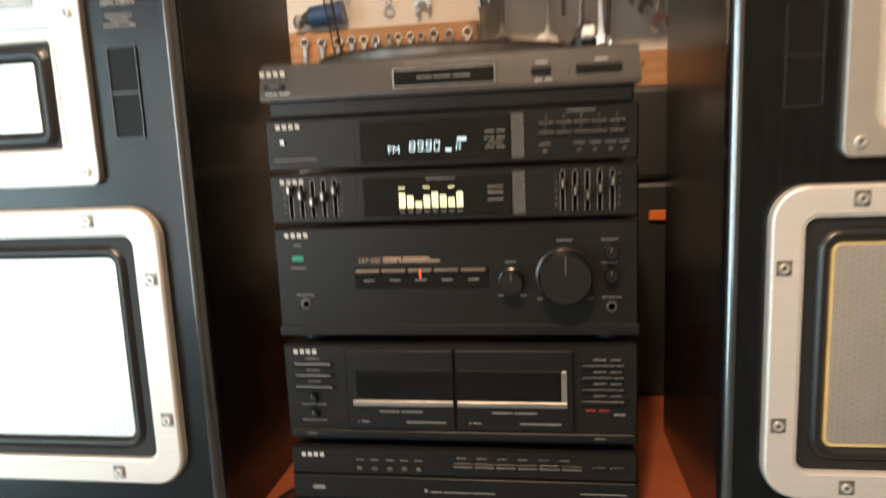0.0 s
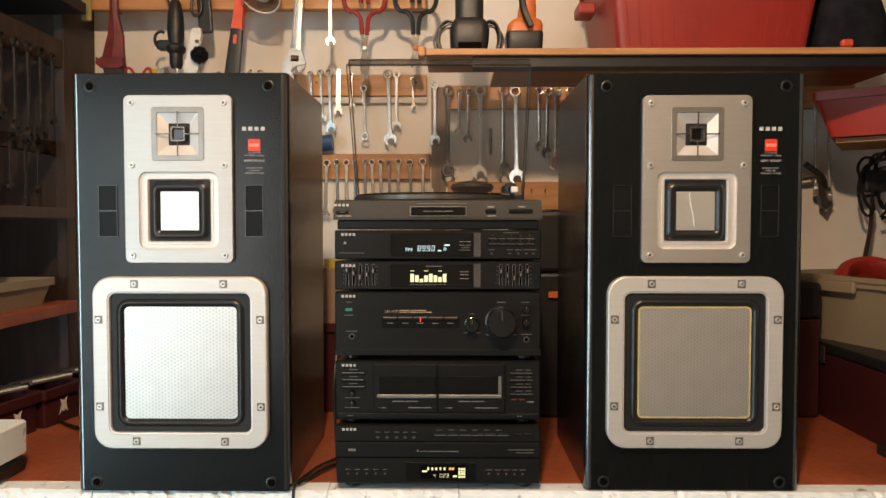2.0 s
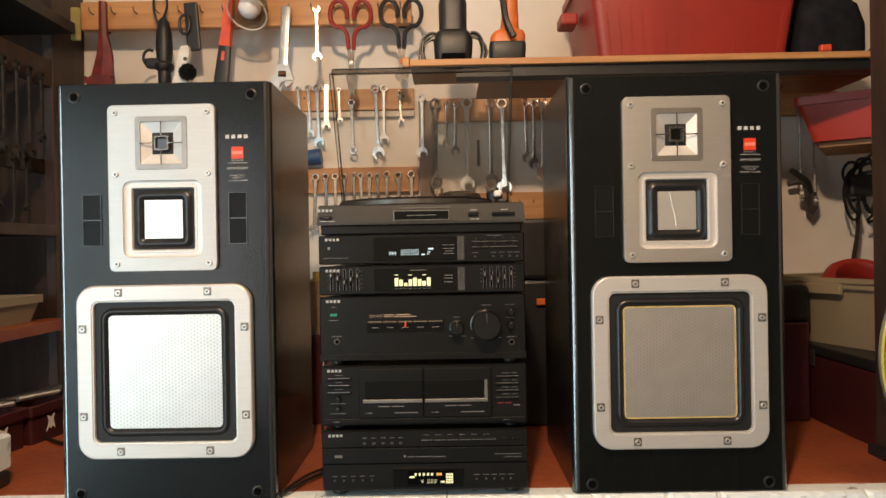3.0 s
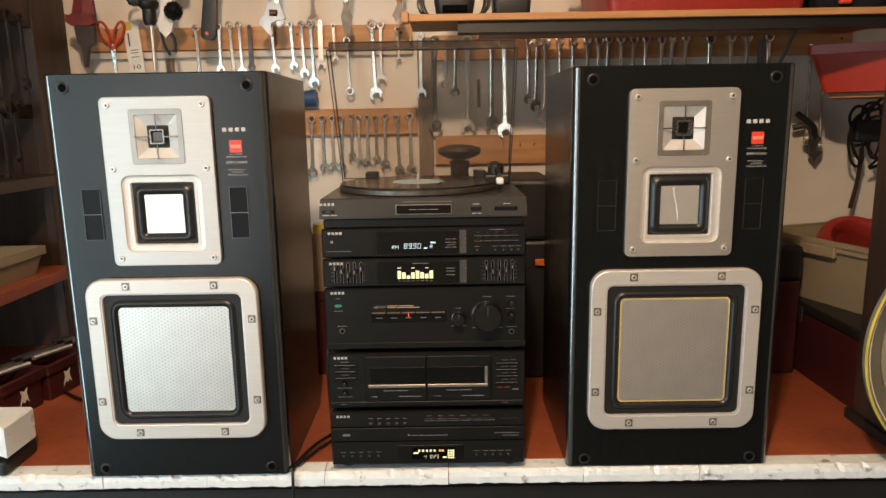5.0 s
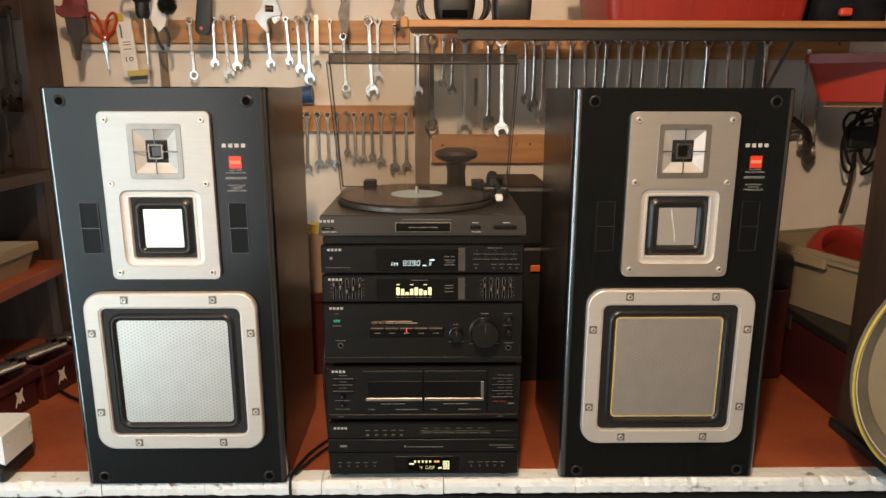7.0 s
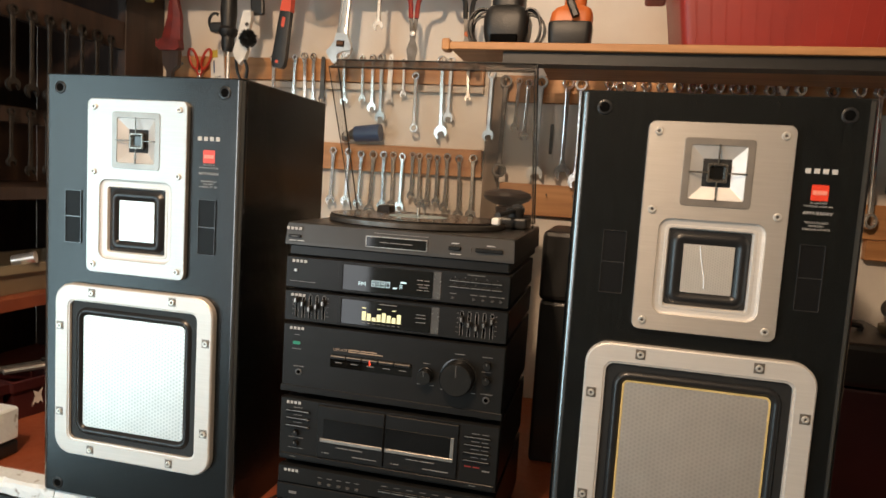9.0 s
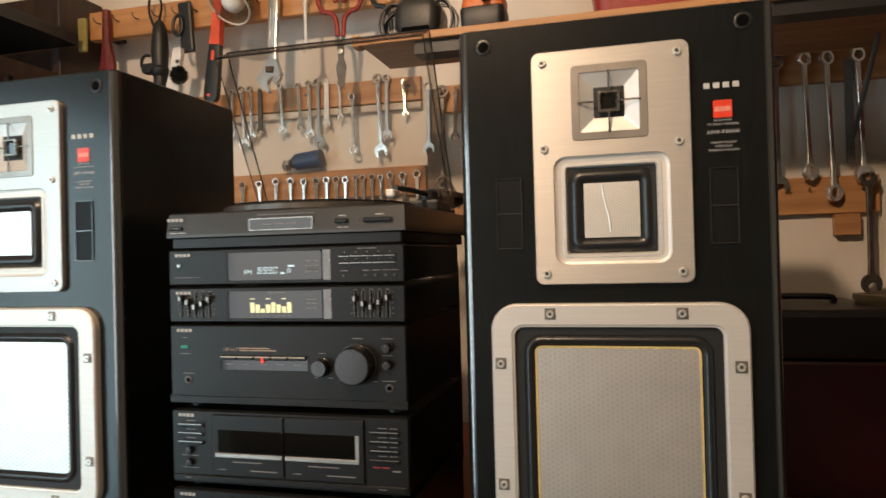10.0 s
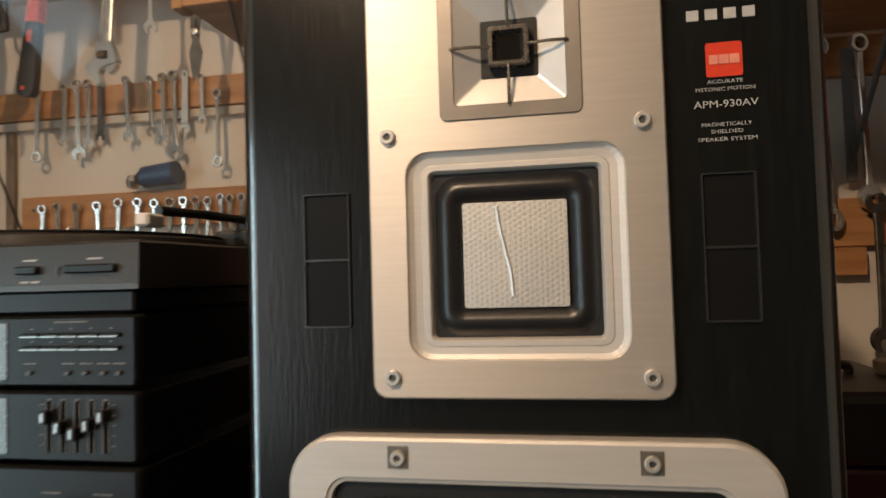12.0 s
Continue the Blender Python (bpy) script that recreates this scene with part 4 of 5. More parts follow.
built = set(scene.objects)
def tool_rack(x0, x1, z0, z1, label, screws):
    """A pine plank on the wall with the screws that hold it."""
    c, h = (x0 + x1) / 2, z1 - z0
    rack = thing("tool_rack", (c, 0.771, z0), label, "rack")
    part("plank", B(x0 - c, x1 - c, -0.009, 0.0088, 0.0, h, bevel=0.0015), M_PINE, rack, "pine plank")
    for k in range(screws):
        x = x0 - c + 0.03 + (x1 - x0 - 0.06) * k / (screws - 1)
        part("screw", C((x, -0.0105, h * 0.62), (x, -0.0091, h * 0.62), 0.0036, 0.0042, n=12), M_DULL, rack)


tool_rack(-0.93, -0.03, 1.728, 1.787, "varnished pine tool rack with wrenches on its hooks", 4)
tool_rack(-0.66, -0.022, 1.495, 1.566, "pine tool rack holding a row of combination wrenches", 3)
tool_rack(0.028, 1.16, 1.690, 1.756, "pine tool rack under the shelf", 4)
tool_rack(0.028, 0.965, 1.409, 1.488, "lower pine tool rack with empty screw hooks", 4)
board("wood_block", 0.878, 0.926, 0.755, 0.7798, 1.362, 1.4075, M_PINE, "small pine block on the wall", "block")
# upright strip, grey-brown against the plaster
board("wall_strip", -0.018, 0.022, 0.766, 0.7798, 1.30, 1.752, M_STRIP, "grey-brown upright strip on the wall", "batten")
board("wall_rail", -0.93, -0.03, 0.764, 0.7798, 1.708, 1.725, M_PIPE, "ivory painted rail below the rack", "rail")
board("wall_strip", -0.705, -0.685, 0.768, 0.7798, 1.45, 1.706, M_STRIP, "narrow brown upright strip on the wall", "batten")
beam = thing("tool_beam", (-0.45, 0.61, 1.915), "rough pine beam hung with hand tools", "beam")
part("plank", B(-0.435, 0.425, -0.012, 0.012, 0.0, 0.072, bevel=0.002), M_PINE, beam)
for x in (-0.42, 0.40):
    part("bracket", B(x - 0.015, x + 0.015, 0.0125, 0.088, 0.02, 0.05), M_BROWN, beam)
for i in range(15):
    x = -0.40 + 0.057 * i
    part("hook", tube(bmesh.new(), [(x, -0.010, 0.040), (x, -0.026, 0.038), (x, -0.034, 0.042), (x, -0.036, 0.050)], 0.0016, 5), M_DULL, beam)


# ---- wrenches ----
def c_jaw(r, gap, ang, n=14):
    """The outline of an open jaw, mouth turned by ang degrees from straight down."""
    out = []
    half = math.asin(min(0.95, gap / r))
    for i in range(n + 1):
        a = radians(-90 + ang) + half + (2 * math.pi - 2 * half) * i / n
        out.append((r * math.cos(a), r * math.sin(a)))
    d = radians(-90 + ang)
    ux, uz, px, pz = math.cos(d), math.sin(d), -math.sin(d), math.cos(d)
    deep = r * 0.15
    out.append((ux * deep - px * gap, uz * deep - pz * gap))
    out.append((-ux * r * 0.1 - px * gap * 0.5, -uz * r * 0.1 - pz * gap * 0.5))
    out.append((-ux * r * 0.1 + px * gap * 0.5, -uz * r * 0.1 + pz * gap * 0.5))
    out.append((ux * deep + px * gap, uz * deep + pz * gap))
    return out


MESHES = {}


def wrench_mesh(length, kind):
    key = (round(length, 3), kind)
    if key in MESHES:
        return MESHES[key]
    s = length / 0.16
    bm = bmesh.new()
    t = 0.0028 + 0.0012 * s
    q = min(s, 1.3)
    ro, sh, rj = 0.0125 * q - 0.0004, 0.0030 + 0.0021 * q, 0.0158 * q

    def eye_end(zc, r, tilt=0.0):
        loops = []
        for rad, y in ((r, t), (r, -t), (r * 0.92, -t * 1.25), (r * 0.66, -t * 1.25), (r * 0.62, -t), (r * 0.62, t)):
            loops.append([(rad * math.cos(2 * math.pi * i / 16), y + tilt, zc + rad * math.sin(2 * math.pi * i / 16)) for i in range(16)])
        loft(bm, loops + [loops[0]], False, False)

    def shaft(z0, z1, y0=0.0, y1=0.0):
        loops = []
        for f, w in ((0.0, 1.25), (0.12, 1.0), (0.5, 0.92), (0.88, 1.0), (1.0, 1.4)):
            z, y = z0 + (z1 - z0) * f, y0 + (y1 - y0) * f
            a, b = sh * w, t * 0.72
            loops.append([(-a, y - b * 0.55, z), (-a * 0.72, y - b, z), (a * 0.72, y - b, z), (a, y - b * 0.55, z), (a, y + b * 0.55, z), (a * 0.72, y + b, z), (-a * 0.72, y + b, z), (-a, y + b * 0.55, z)])
        loft(bm, loops)

    if kind == "combination":
        eye_end(0, ro)
        shaft(-ro * 0.8, -length + rj * 0.6)
        poly(bm, [(x, z - length) for x, z in c_jaw(rj, rj * 0.52, 15)], -t, t)
    elif kind == "flat":
        poly(bm, [(x, z - length) for x, z in c_jaw(rj * 1.05, rj * 0.6, 0)], -t * 0.6, t * 0.6)
        poly(bm, [(-sh * 1.5, -length + rj * 0.5), (sh * 1.5, -length + rj * 0.5), (sh * 1.25, 0.004), (sh * 0.8, 0.010), (-sh * 0.8, 0.010), (-sh * 1.25, 0.004)], -t * 0.6, t * 0.6)
    elif kind == "ring":
        eye_end(0, ro, -0.004)
        shaft(-ro * 0.8, -length + ro * 0.8, -0.004, -0.010)
        eye_end(-length, ro * 1.15, -0.010)
    else:
        poly(bm, [(x, -z) for x, z in c_jaw(rj * 0.8, rj * 0.42, -15)], -t, t)
        shaft(-rj * 0.6, -length + rj * 0.6)
        poly(bm, [(x, z - length) for x, z in c_jaw(rj, rj * 0.52, 15)], -t, t)
    bmesh.ops.recalc_face_normals(bm, faces=bm.faces)
    me = bpy.data.meshes.new("wrench")
    for f in bm.faces:
        f.smooth = True
    bm.to_mesh(me)
    bm.free()
    me.set_sharp_from_angle(angle=radians(35))
    MESHES[key] = me
    return me


def wrench(x, z, length, kind="combination", material=None, y=0.752, turn=0.0, lean=0.0, label="", group="wrenches on the wall rack", tilt=0.0):
    me = wrench_mesh(length, kind)
    if material is not M_CHROME and material is not None:
        me = me.copy()
        me.materials.clear()
        me.materials.append(material)
    elif not me.materials:
        me.materials.append(M_CHROME)
    ob = new("wrench", me)
    ob.matrix_world = pose(x, y, z, tilt, lean, turn)
    kinds = {"combination": "chrome combination wrench hanging from a rack hook", "flat": "flat bright stamped wrench hanging on the rack", "ring": "chrome double-ring wrench hanging from a rack", "open": "chrome open-ended wrench hanging from a rack"}
    return tagged(ob, label or kinds[kind], "wrench", group)


def peg(x, y, z):
    return tube(bmesh.new(), [(x, y + 0.014, z), (x, y - 0.010, z - 0.001), (x, y - 0.013, z + 0.004)], 0.0013, 5)


random.seed(21)
# upper row: x, z of the hook, length, kind, lean
for x, z, ln, kind, lean, steel in ((-0.609, 1.783, 0.138, "ring", -1, None), (-0.547, 1.786, 0.110, "combination", 1, None), (-0.520, 1.790, 0.142, "combination", -2, None), (-0.494, 1.790, 0.122, "combination", -2, None), (-0.466, 1.780, 0.100, "flat", 0, M_DULL), (-0.407, 1.790, 0.115, "combination", -2, None), (-0.355, 1.788, 0.106, "combination", -3, None), (-0.326, 1.789, 0.127, "combination", -2, None), (-0.302, 1.790, 0.153, "combination", -1, M_SHINE), (-0.276, 1.789, 0.105, "flat", 0, M_SHINE), (-0.241, 1.783, 0.085, "combination", -2, None), (-0.205, 1.745, 0.133, "ring", -1, None), (-0.138, 1.785, 0.180, "combination", -2, None), (-0.114, 1.785, 0.142, "combination", 0, M_SHINE), (-0.071, 1.772, 0.078, "combination", -2, None)):
    wrench(x, z, ln, kind, steel, lean=lean + random.uniform(-1, 1), turn=random.uniform(-12, 12))
    solo("hook", peg(x, 0.760, z), M_DULL, (0, 0, 0), "small steel screw hook in the rack", "hook", "rack hooks")
wrench(-0.008, 1.755, 0.152, "combination", M_SHINE, y=0.752, turn=-8)
# middle row
for i, (x, ln) in enumerate(((-0.600, 0.130), (-0.565, 0.132), (-0.521, 0.128), (-0.473, 0.134), (-0.425, 0.132), (-0.382, 0.130), (-0.345, 0.130), (-0.311, 0.146), (-0.282, 0.134), (-0.256, 0.130), (-0.230, 0.131), (-0.203, 0.106), (-0.184, 0.118), (-0.159, 0.120), (-0.136, 0.113), (-0.110, 0.130), (-0.078, 0.143), (-0.042, 0.144))):
    wrench(x, 1.541 + random.uniform(-0.003, 0.003), ln, "combination", y=0.752, turn=random.uniform(-9, 9), lean=random.uniform(-2.5, 2.5), group="wrenches on the middle rack")
    solo("hook", peg(x, 0.760, 1.541), M_DULL, (0, 0, 0), "small steel screw hook in the rack", "hook", "rack hooks")
# under the shelf
for x, ln, kind, turn in ((0.029, 0.220, "ring", 20), (0.062, 0.112, "combination", 40), (0.087, 0.130, "combination", 60), (0.118, 0.226, "combination", 0), (0.183, 0.218, "combination", 55), (0.216, 0.234, "combination", -30), (0.281, 0.154, "combination", 60), (0.306, 0.168, "combination", 55), (0.328, 0.200, "open", 70), (0.366, 0.160, "combination", 60), (0.402, 0.165, "combination", 50), (0.437, 0.165, "ring", 65), (0.471, 0.168, "combination", 60), (0.498, 0.170, "combination", 40), (0.530, 0.175, "combination", 65), (0.562, 0.18, "ring", 60), (0.598, 0.18, "combination", 50), (0.640, 0.19, "combination", 60), (0.668, 0.19, "open", 65), (0.704, 0.19, "combination", 60), (0.770, 0.262, "combination", 30), (0.822, 0.240, "ring", 60), (0.865, 0.285, "ring", 60), (0.926, 0.250, "combination", 45)):
    wrench(x, 1.736 + random.uniform(-0.003, 0.003), ln, kind, M_SHINE if x == 0.118 else M_DULL if x == 0.029 else None, y=0.748, turn=turn * 0.45, lean=random.uniform(-2, 2), group="wrenches under the shelf")
    solo("hook", peg(x, 0.760, 1.736), M_DULL, (0, 0, 0), "small steel screw hook in the rack", "hook", "rack hooks")
wrench(0.936, 1.476, 0.216, "open", y=0.735, turn=15, group="wrenches under the shelf", material=M_DULL)
for x in (0.065, 0.15, 0.215, 0.235, 0.262, 0.300, 0.345, 0.79, 0.83, 0.88):
    solo("hook", peg(x, 0.760, 1.462), M_DULL, (0, 0, 0), "small empty screw hook in the rack", "hook", "rack hooks")


solo("steel_strip", B(-0.004, 0.004, -0.001, 0.001, 0, 0.075, bevel=0.0005), M_DULL, (0.149, 0.777, 1.565), "narrow dark steel strip hanging on the wall", "strip")


# ---- tools on the beam ----
def arc(cx, cz, rx, rz, a0, a1, y=0.0, n=12):
    return [(cx + rx * math.cos(radians(a0 + (a1 - a0) * i / n)), y, cz + rz * math.sin(radians(a0 + (a1 - a0) * i / n))) for i in range(n + 1)]


# adjustable wrench, hanging jaw down
aw = thing("adjustable_wrench", (-0.342, 0.572, 1.955), "large chrome adjustable wrench hanging jaw down", "wrench", ry=4)
b = bmesh.new()
loft(b, [[(-w, -t, z), (-w * 0.75, -t - 0.0015, z), (w * 0.75, -t - 0.0015, z), (w, -t, z), (w, t, z), (-w, t, z)] for z, w, t in ((0.0, 0.009, 0.004), (-0.004, 0.0125, 0.005), (-0.05, 0.0115, 0.005), (-0.13, 0.0118, 0.0055), (-0.150, 0.0135, 0.007))])
part("handle", b, M_SHINE, aw, "bright chrome handle with raised panel", True)
for x in (-0.0062, 0.0062):
    part("handle_rib", B(x - 0.0012, x + 0.0012, -0.0080, -0.0055, -0.135, -0.025, bevel=0.0005), M_CHROME, aw)
b = bmesh.new()
poly(b, [(-0.0135, -0.149), (0.0135, -0.149), (0.020, -0.164), (0.0275, -0.181), (0.026, -0.187), (0.006, -0.191), (-0.004, -0.197), (-0.007, -0.206), (-0.002, -0.222), (-0.005, -0.228), (-0.020, -0.214), (-0.033, -0.199), (-0.034, -0.192), (-0.022, -0.180), (-0.016, -0.166)], -0.0085, 0.0075)
part("head", b, M_SHINE, aw, "polished head with hooked jaw")
b = bmesh.new()
poly(b, [(0.007, -0.192), (0.026, -0.188), (0.024, -0.196), (0.012, -0.206), (0.007, -0.200)], -0.006, 0.006)
part("sliding_jaw", b, M_CHROME, aw, "polished sliding jaw")
part("knurl_window", B(-0.010, 0.010, -0.0095, -0.0086, -0.181, -0.166, bevel=0.0004), M_VOID, aw)
part("knurl", C((-0.008, -0.0095, -0.1745), (0.008, -0.0095, -0.1725), 0.0055, n=12), mat("rusty_knurl", (0.16, 0.075, 0.035), 0.55, 0.5, scale=60, bump=0.3), aw, "rusty knurled adjusting screw", True)

wrench(-0.266, 1.948, 0.122, "open", y=0.575, turn=5, label="small bright open-ended wrench hanging on the beam", group="tools on the beam")


def shears(loc, label, grip, length, spread, pivot):
    s = thing("shears", loc, label, "shears", "tools on the beam")
    for k in (-1, 1):
        part("grip", tube(bmesh.new(), curve_pts(arc(k * 0.030, 0.045, 0.022, 0.034, 200 if k > 0 else -20, -100 if k > 0 else 280, k * 0.002) + [(k * 0.010, k * 0.002, -0.005), (k * 0.006, k * 0.002, -0.045)], 3), 0.0058, 8), grip, s, "", True)
        b = bmesh.new()
        poly(b, [(k * 0.010, -0.042), (k * 0.001, -0.046), (-k * 0.004, -0.085), (-k * (0.014 + spread), -0.115), (-k * (0.006 + spread), -length), (-k * 0.0005, -length + 0.012), (k * 0.006, -0.09)], k * 0.001, k * 0.001 + 0.002 * k)
        part("blade", b, M_DULL, s)
    part("pivot", lathe(bmesh.new(), [(0.006, 0.0), (0.006, -0.005), (0.004, -0.006), (0.0002, -0.006)], 14, (0, 0, -0.080), "Y"), pivot, s, "", True)
    return s


shears((-0.179, 0.572, 1.888), "tin shears with dark red grips hanging on the beam", M_REDPL, 0.165, 0.0, M_STEEL)
shears((-0.050, 0.572, 1.888), "garden shears with black grips and steel blades", M_BLACKPL, 0.130, 0.004, M_ORANGEPL)

# clamp lamp with a round bulb
cl = thing("work_lamp", (-0.416, 0.565, 1.985), "small unlit work lamp with clear dish and bulb", "lamp")
part("dish", lathe(bmesh.new(), [(0.018, 0.0), (0.032, -0.020), (0.046, -0.052), (0.050, -0.080), (0.0485, -0.080), (0.044, -0.052), (0.030, -0.020), (0.016, -0.002)], 28, (0, 0, 0)), smoked("clear_plastic_dish", (0.78, 0.74, 0.67), 0.12, 0.10), cl, "clear plastic dish", True)
part("bulb", lathe(bmesh.new(), [(0.010, -0.010), (0.022, -0.032), (0.0285, -0.055), (0.024, -0.074), (0.012, -0.084), (0.0003, -0.086)], 24, (0, 0, 0)), M_BULBGL, cl, "frosted white bulb", True)
part("dish_rim", tube(bmesh.new(), [(0.0495 * math.cos(2 * math.pi * i / 32), 0.0495 * math.sin(2 * math.pi * i / 32), -0.080) for i in range(33)], 0.0022, 6), M_PIPE, cl, "pale rolled rim", True)
part("socket", C((0, 0, -0.012), (0, 0, 0.030), 0.014, n=18), M_BLACKPL, cl, "black socket", True)
for o in cl.children:
    o.matrix_basis = pose(0, 0, 0, -38, 10, 0)

# saw with coral grip
sw = thing("pruning_saw", (-0.486, 0.575, 1.985), "folding saw with coral handle and black sheath", "saw", ry=7)
b = bmesh.new()
loft(b, [[(-w, -0.009, z), (w, -0.009, z), (w * 1.1, 0.009, z), (-w * 1.1, 0.009, z)] for z, w in ((0.0, 0.009), (-0.05, 0.011), (-0.10, 0.012), (-0.128, 0.014))])
part("grip", b, M_CORAL, sw, "coral red grip", True)
b = bmesh.new()
loft(b, [[(-w, -0.008, z), (-w * 0.6, -0.010, z), (w * 0.6, -0.010, z), (w, -0.008, z), (w, 0.008, z), (-w, 0.008, z)] for z, w in ((-0.1285, 0.0140), (-0.17, 0.0155), (-0.24, 0.0178), (-0.257, 0.0165), (-0.264, 0.010))])
part("sheath", b, M_BLACKPL, sw, "black plastic sheath", True)
part("inlay", loft(bmesh.new(), [rr(0.0085, 0.024, 0.004, y, 0.0, -0.155, 4) for y in (-0.009, -0.0108)]), M_CORAL, sw)
part("rivet", lathe(bmesh.new(), [(0.004, -0.009), (0.004, -0.011), (0.0002, -0.011)], 12, (-0.002, 0, -0.250), "Y"), M_CORAL, sw)

# black electric tool with cable loop and shaft
dr = thing("soldering_gun", (-0.658, 0.575, 1.955), "black hanging power tool with steel shaft and cable loop", "power tool")
part("body", lathe(bmesh.new(), [(0.006, -0.02), (0.014, -0.032), (0.019, -0.06), (0.021, -0.10), (0.018, -0.135), (0.024, -0.142), (0.023, -0.152), (0.016, -0.16), (0.016, -0.185), (0.012, -0.195), (0.0002, -0.195)], 18), M_BLACKPL, dr, "glossy black body", True)
part("grip", B(-0.046, -0.006, -0.014, 0.014, -0.150, -0.125, bevel=0.006, seg=2), M_BLACKPL, dr)
part("trigger_guard", tube(bmesh.new(), arc(-0.038, -0.122, 0.016, 0.020, 60, 300), 0.004, 6), M_BLACKPL, dr, "", True)
part("shaft", C((0.002, 0, -0.195), (0.002, 0, -0.300), 0.0045, n=10), M_STEEL, dr, "bright steel shaft", True)
part("cable", tube(bmesh.new(), curve_pts([(0.0, 0, -0.02), (0.012, -0.006, 0.012), (0.004, -0.010, 0.040), (-0.016, -0.010, 0.035), (-0.022, -0.008, 0.0), (-0.014, 0.0, -0.04)], 6), 0.0032, 6), M_CABLE, dr, "black cable loop", True)

# tape roll, brush and pale pliers
solo("tape_roll", tube(bmesh.new(), arc(0, 0, 0.013, 0.024, 0, 360, 0, 24), 0.004, 8), M_BLACKPL, (-0.604, 0.572, 1.915), "dark oval cable ring hanging on the beam", "ring", smooth=True)
solo("belt_strap", B(-0.018, 0.018, -0.006, 0.006, -0.075, 0.05, bevel=0.005, seg=2), M_BLACKPL, (-0.588, 0.583, 1.925), "dark grey strap hanging on the beam", "strap", ry=-4)
pp = thing("side_cutter", (-0.603, 0.568, 1.900), "pale aluminium cutter with black tips hanging", "cutter")
b = bmesh.new()
poly(b, [(-0.008, -0.042), (0.012, -0.042), (0.014, -0.060), (0.004, -0.110), (0.006, -0.140), (0.000, -0.158), (-0.014, -0.172), (-0.028, -0.156), (-0.033, -0.140), (-0.024, -0.115), (-0.012, -0.060)], -0.007, 0.007)
part("body", b, M_PAPER, pp, "pale scuffed body")
for x, z in ((0.004, -0.076), (-0.008, -0.116)):
    part("rivet", lathe(bmesh.new(), [(0.005, -0.007), (0.005, -0.0085), (0.0002, -0.009)], 12, (x, 0, z), "Y"), M_DULL, pp, "", True)
part("tip", tube(bmesh.new(), curve_pts([(-0.028, 0, -0.158), (-0.022, 0, -0.190), (-0.010, 0, -0.212)], 4), 0.0038, 6), M_BLACKPL, pp)
part("tip", tube(bmesh.new(), curve_pts([(-0.004, 0, -0.160), (0.004, 0, -0.180), (0.002, 0, -0.205)], 4), 0.0042, 6), M_BLACKPL, pp)
br = bmesh.new()
random.seed(5)
for i in range(620):
    d = Vector((random.gauss(0, 1), random.gauss(0, 0.7), random.gauss(0, 1))).normalized()
    tube(br, [d * 0.004, d * random.uniform(0.018, 0.0235)], 0.0010, 3)
tagged(solo("wire_brush", br, M_BLACKPL, (-0.590, 0.552, 1.788), "round black bristle brush head hanging", "brush"), kind="stuff")

# red clamp, strap, red scissors and boxed tool
M_CLAMP = mat("worn_red_paint", (0.19, 0.020, 0.015), 0.5, color2=(0.10, 0.013, 0.011), scale=30, bump=0.1)
rc = thing("red_clamp", (-0.818, 0.580, 1.985), "worn red steel clamp hanging on the beam", "clamp")
b = bmesh.new()
loft(b, [[(x0, -0.006, z), ((x0 + x1) / 2, -0.009, z), (x1, -0.006, z), (x1, 0.006, z), (x0, 0.006, z)] for z, x0, x1 in ((-0.005, -0.006, 0.010), (-0.09, -0.008, 0.012), (-0.14, -0.014, 0.024), (-0.20, -0.030, 0.026))])
part("bar", b, M_CLAMP, rc, "worn red painted bar")
b = bmesh.new()
poly(b, [(-0.043, -0.196), (-0.036, -0.206), (-0.030, -0.196), (0.022, -0.196), (0.026, -0.218), (0.016, -0.224), (-0.030, -0.224), (-0.043, -0.214)], -0.011, 0.011)
part("foot", b, M_CLAMP, rc, "red painted foot")
part("jaw", loft(bmesh.new(), [[(x0, -0.007, z), (x1, -0.007, z), (x1, 0.007, z), (x0, 0.007, z)] for z, x0, x1 in ((-0.2245, -0.026, 0.022), (-0.262, -0.022, 0.020), (-0.275, -0.012, 0.004), (-0.322, -0.011, -0.006))]), M_BROWN, rc, "dark brown jaw with pointed tip")
solo("yellow_strap", B(-0.012, 0.012, -0.006, 0.006, -0.085, 0.0, bevel=0.003), mat("faded_olive_webbing", (0.34, 0.28, 0.09), 0.7, scale=40, bump=0.3), (-0.884, 0.575, 1.965), "short faded yellow strap hanging on the beam", "strap")
sc = thing("scissors", (-0.833, 0.745, 1.772), "red-handled scissors hanging on the rack", "scissors")
for k in (-1, 1):
    loop = [(k * (0.019 + 0.0125 * math.cos(a) + 0.0085 * math.sin(a)), k * 0.002, 0.004 + 0.027 * math.sin(a)) for a in [2 * math.pi * i / 20 for i in range(20)]]
    part("handle", tube(bmesh.new(), loop[14:] + loop[:14] + [loop[14], (k * 0.006, k * 0.002, -0.032), (k * 0.001, k * 0.002, -0.040)], 0.0036, 7), M_BINRED, sc, "red plastic handle", True)
    b = bmesh.new()
    poly(b, [(k * 0.006, -0.028), (k * 0.001, -0.028), (-k * 0.007, -0.052), (0.003, -0.112), (k * 0.005, -0.045)], k * 0.001, k * 0.003)
    part("blade", b, M_CHROME, sc)
bx = thing("carded_tool", (-0.776, 0.756, 1.640), "white carded tool pack with yellow corners on the rack", "package", ry=-4)
part("card", B(-0.020, 0.022, -0.003, 0.003, 0.0, 0.162, bevel=0.001), M_PAPER, bx, "white printed card")
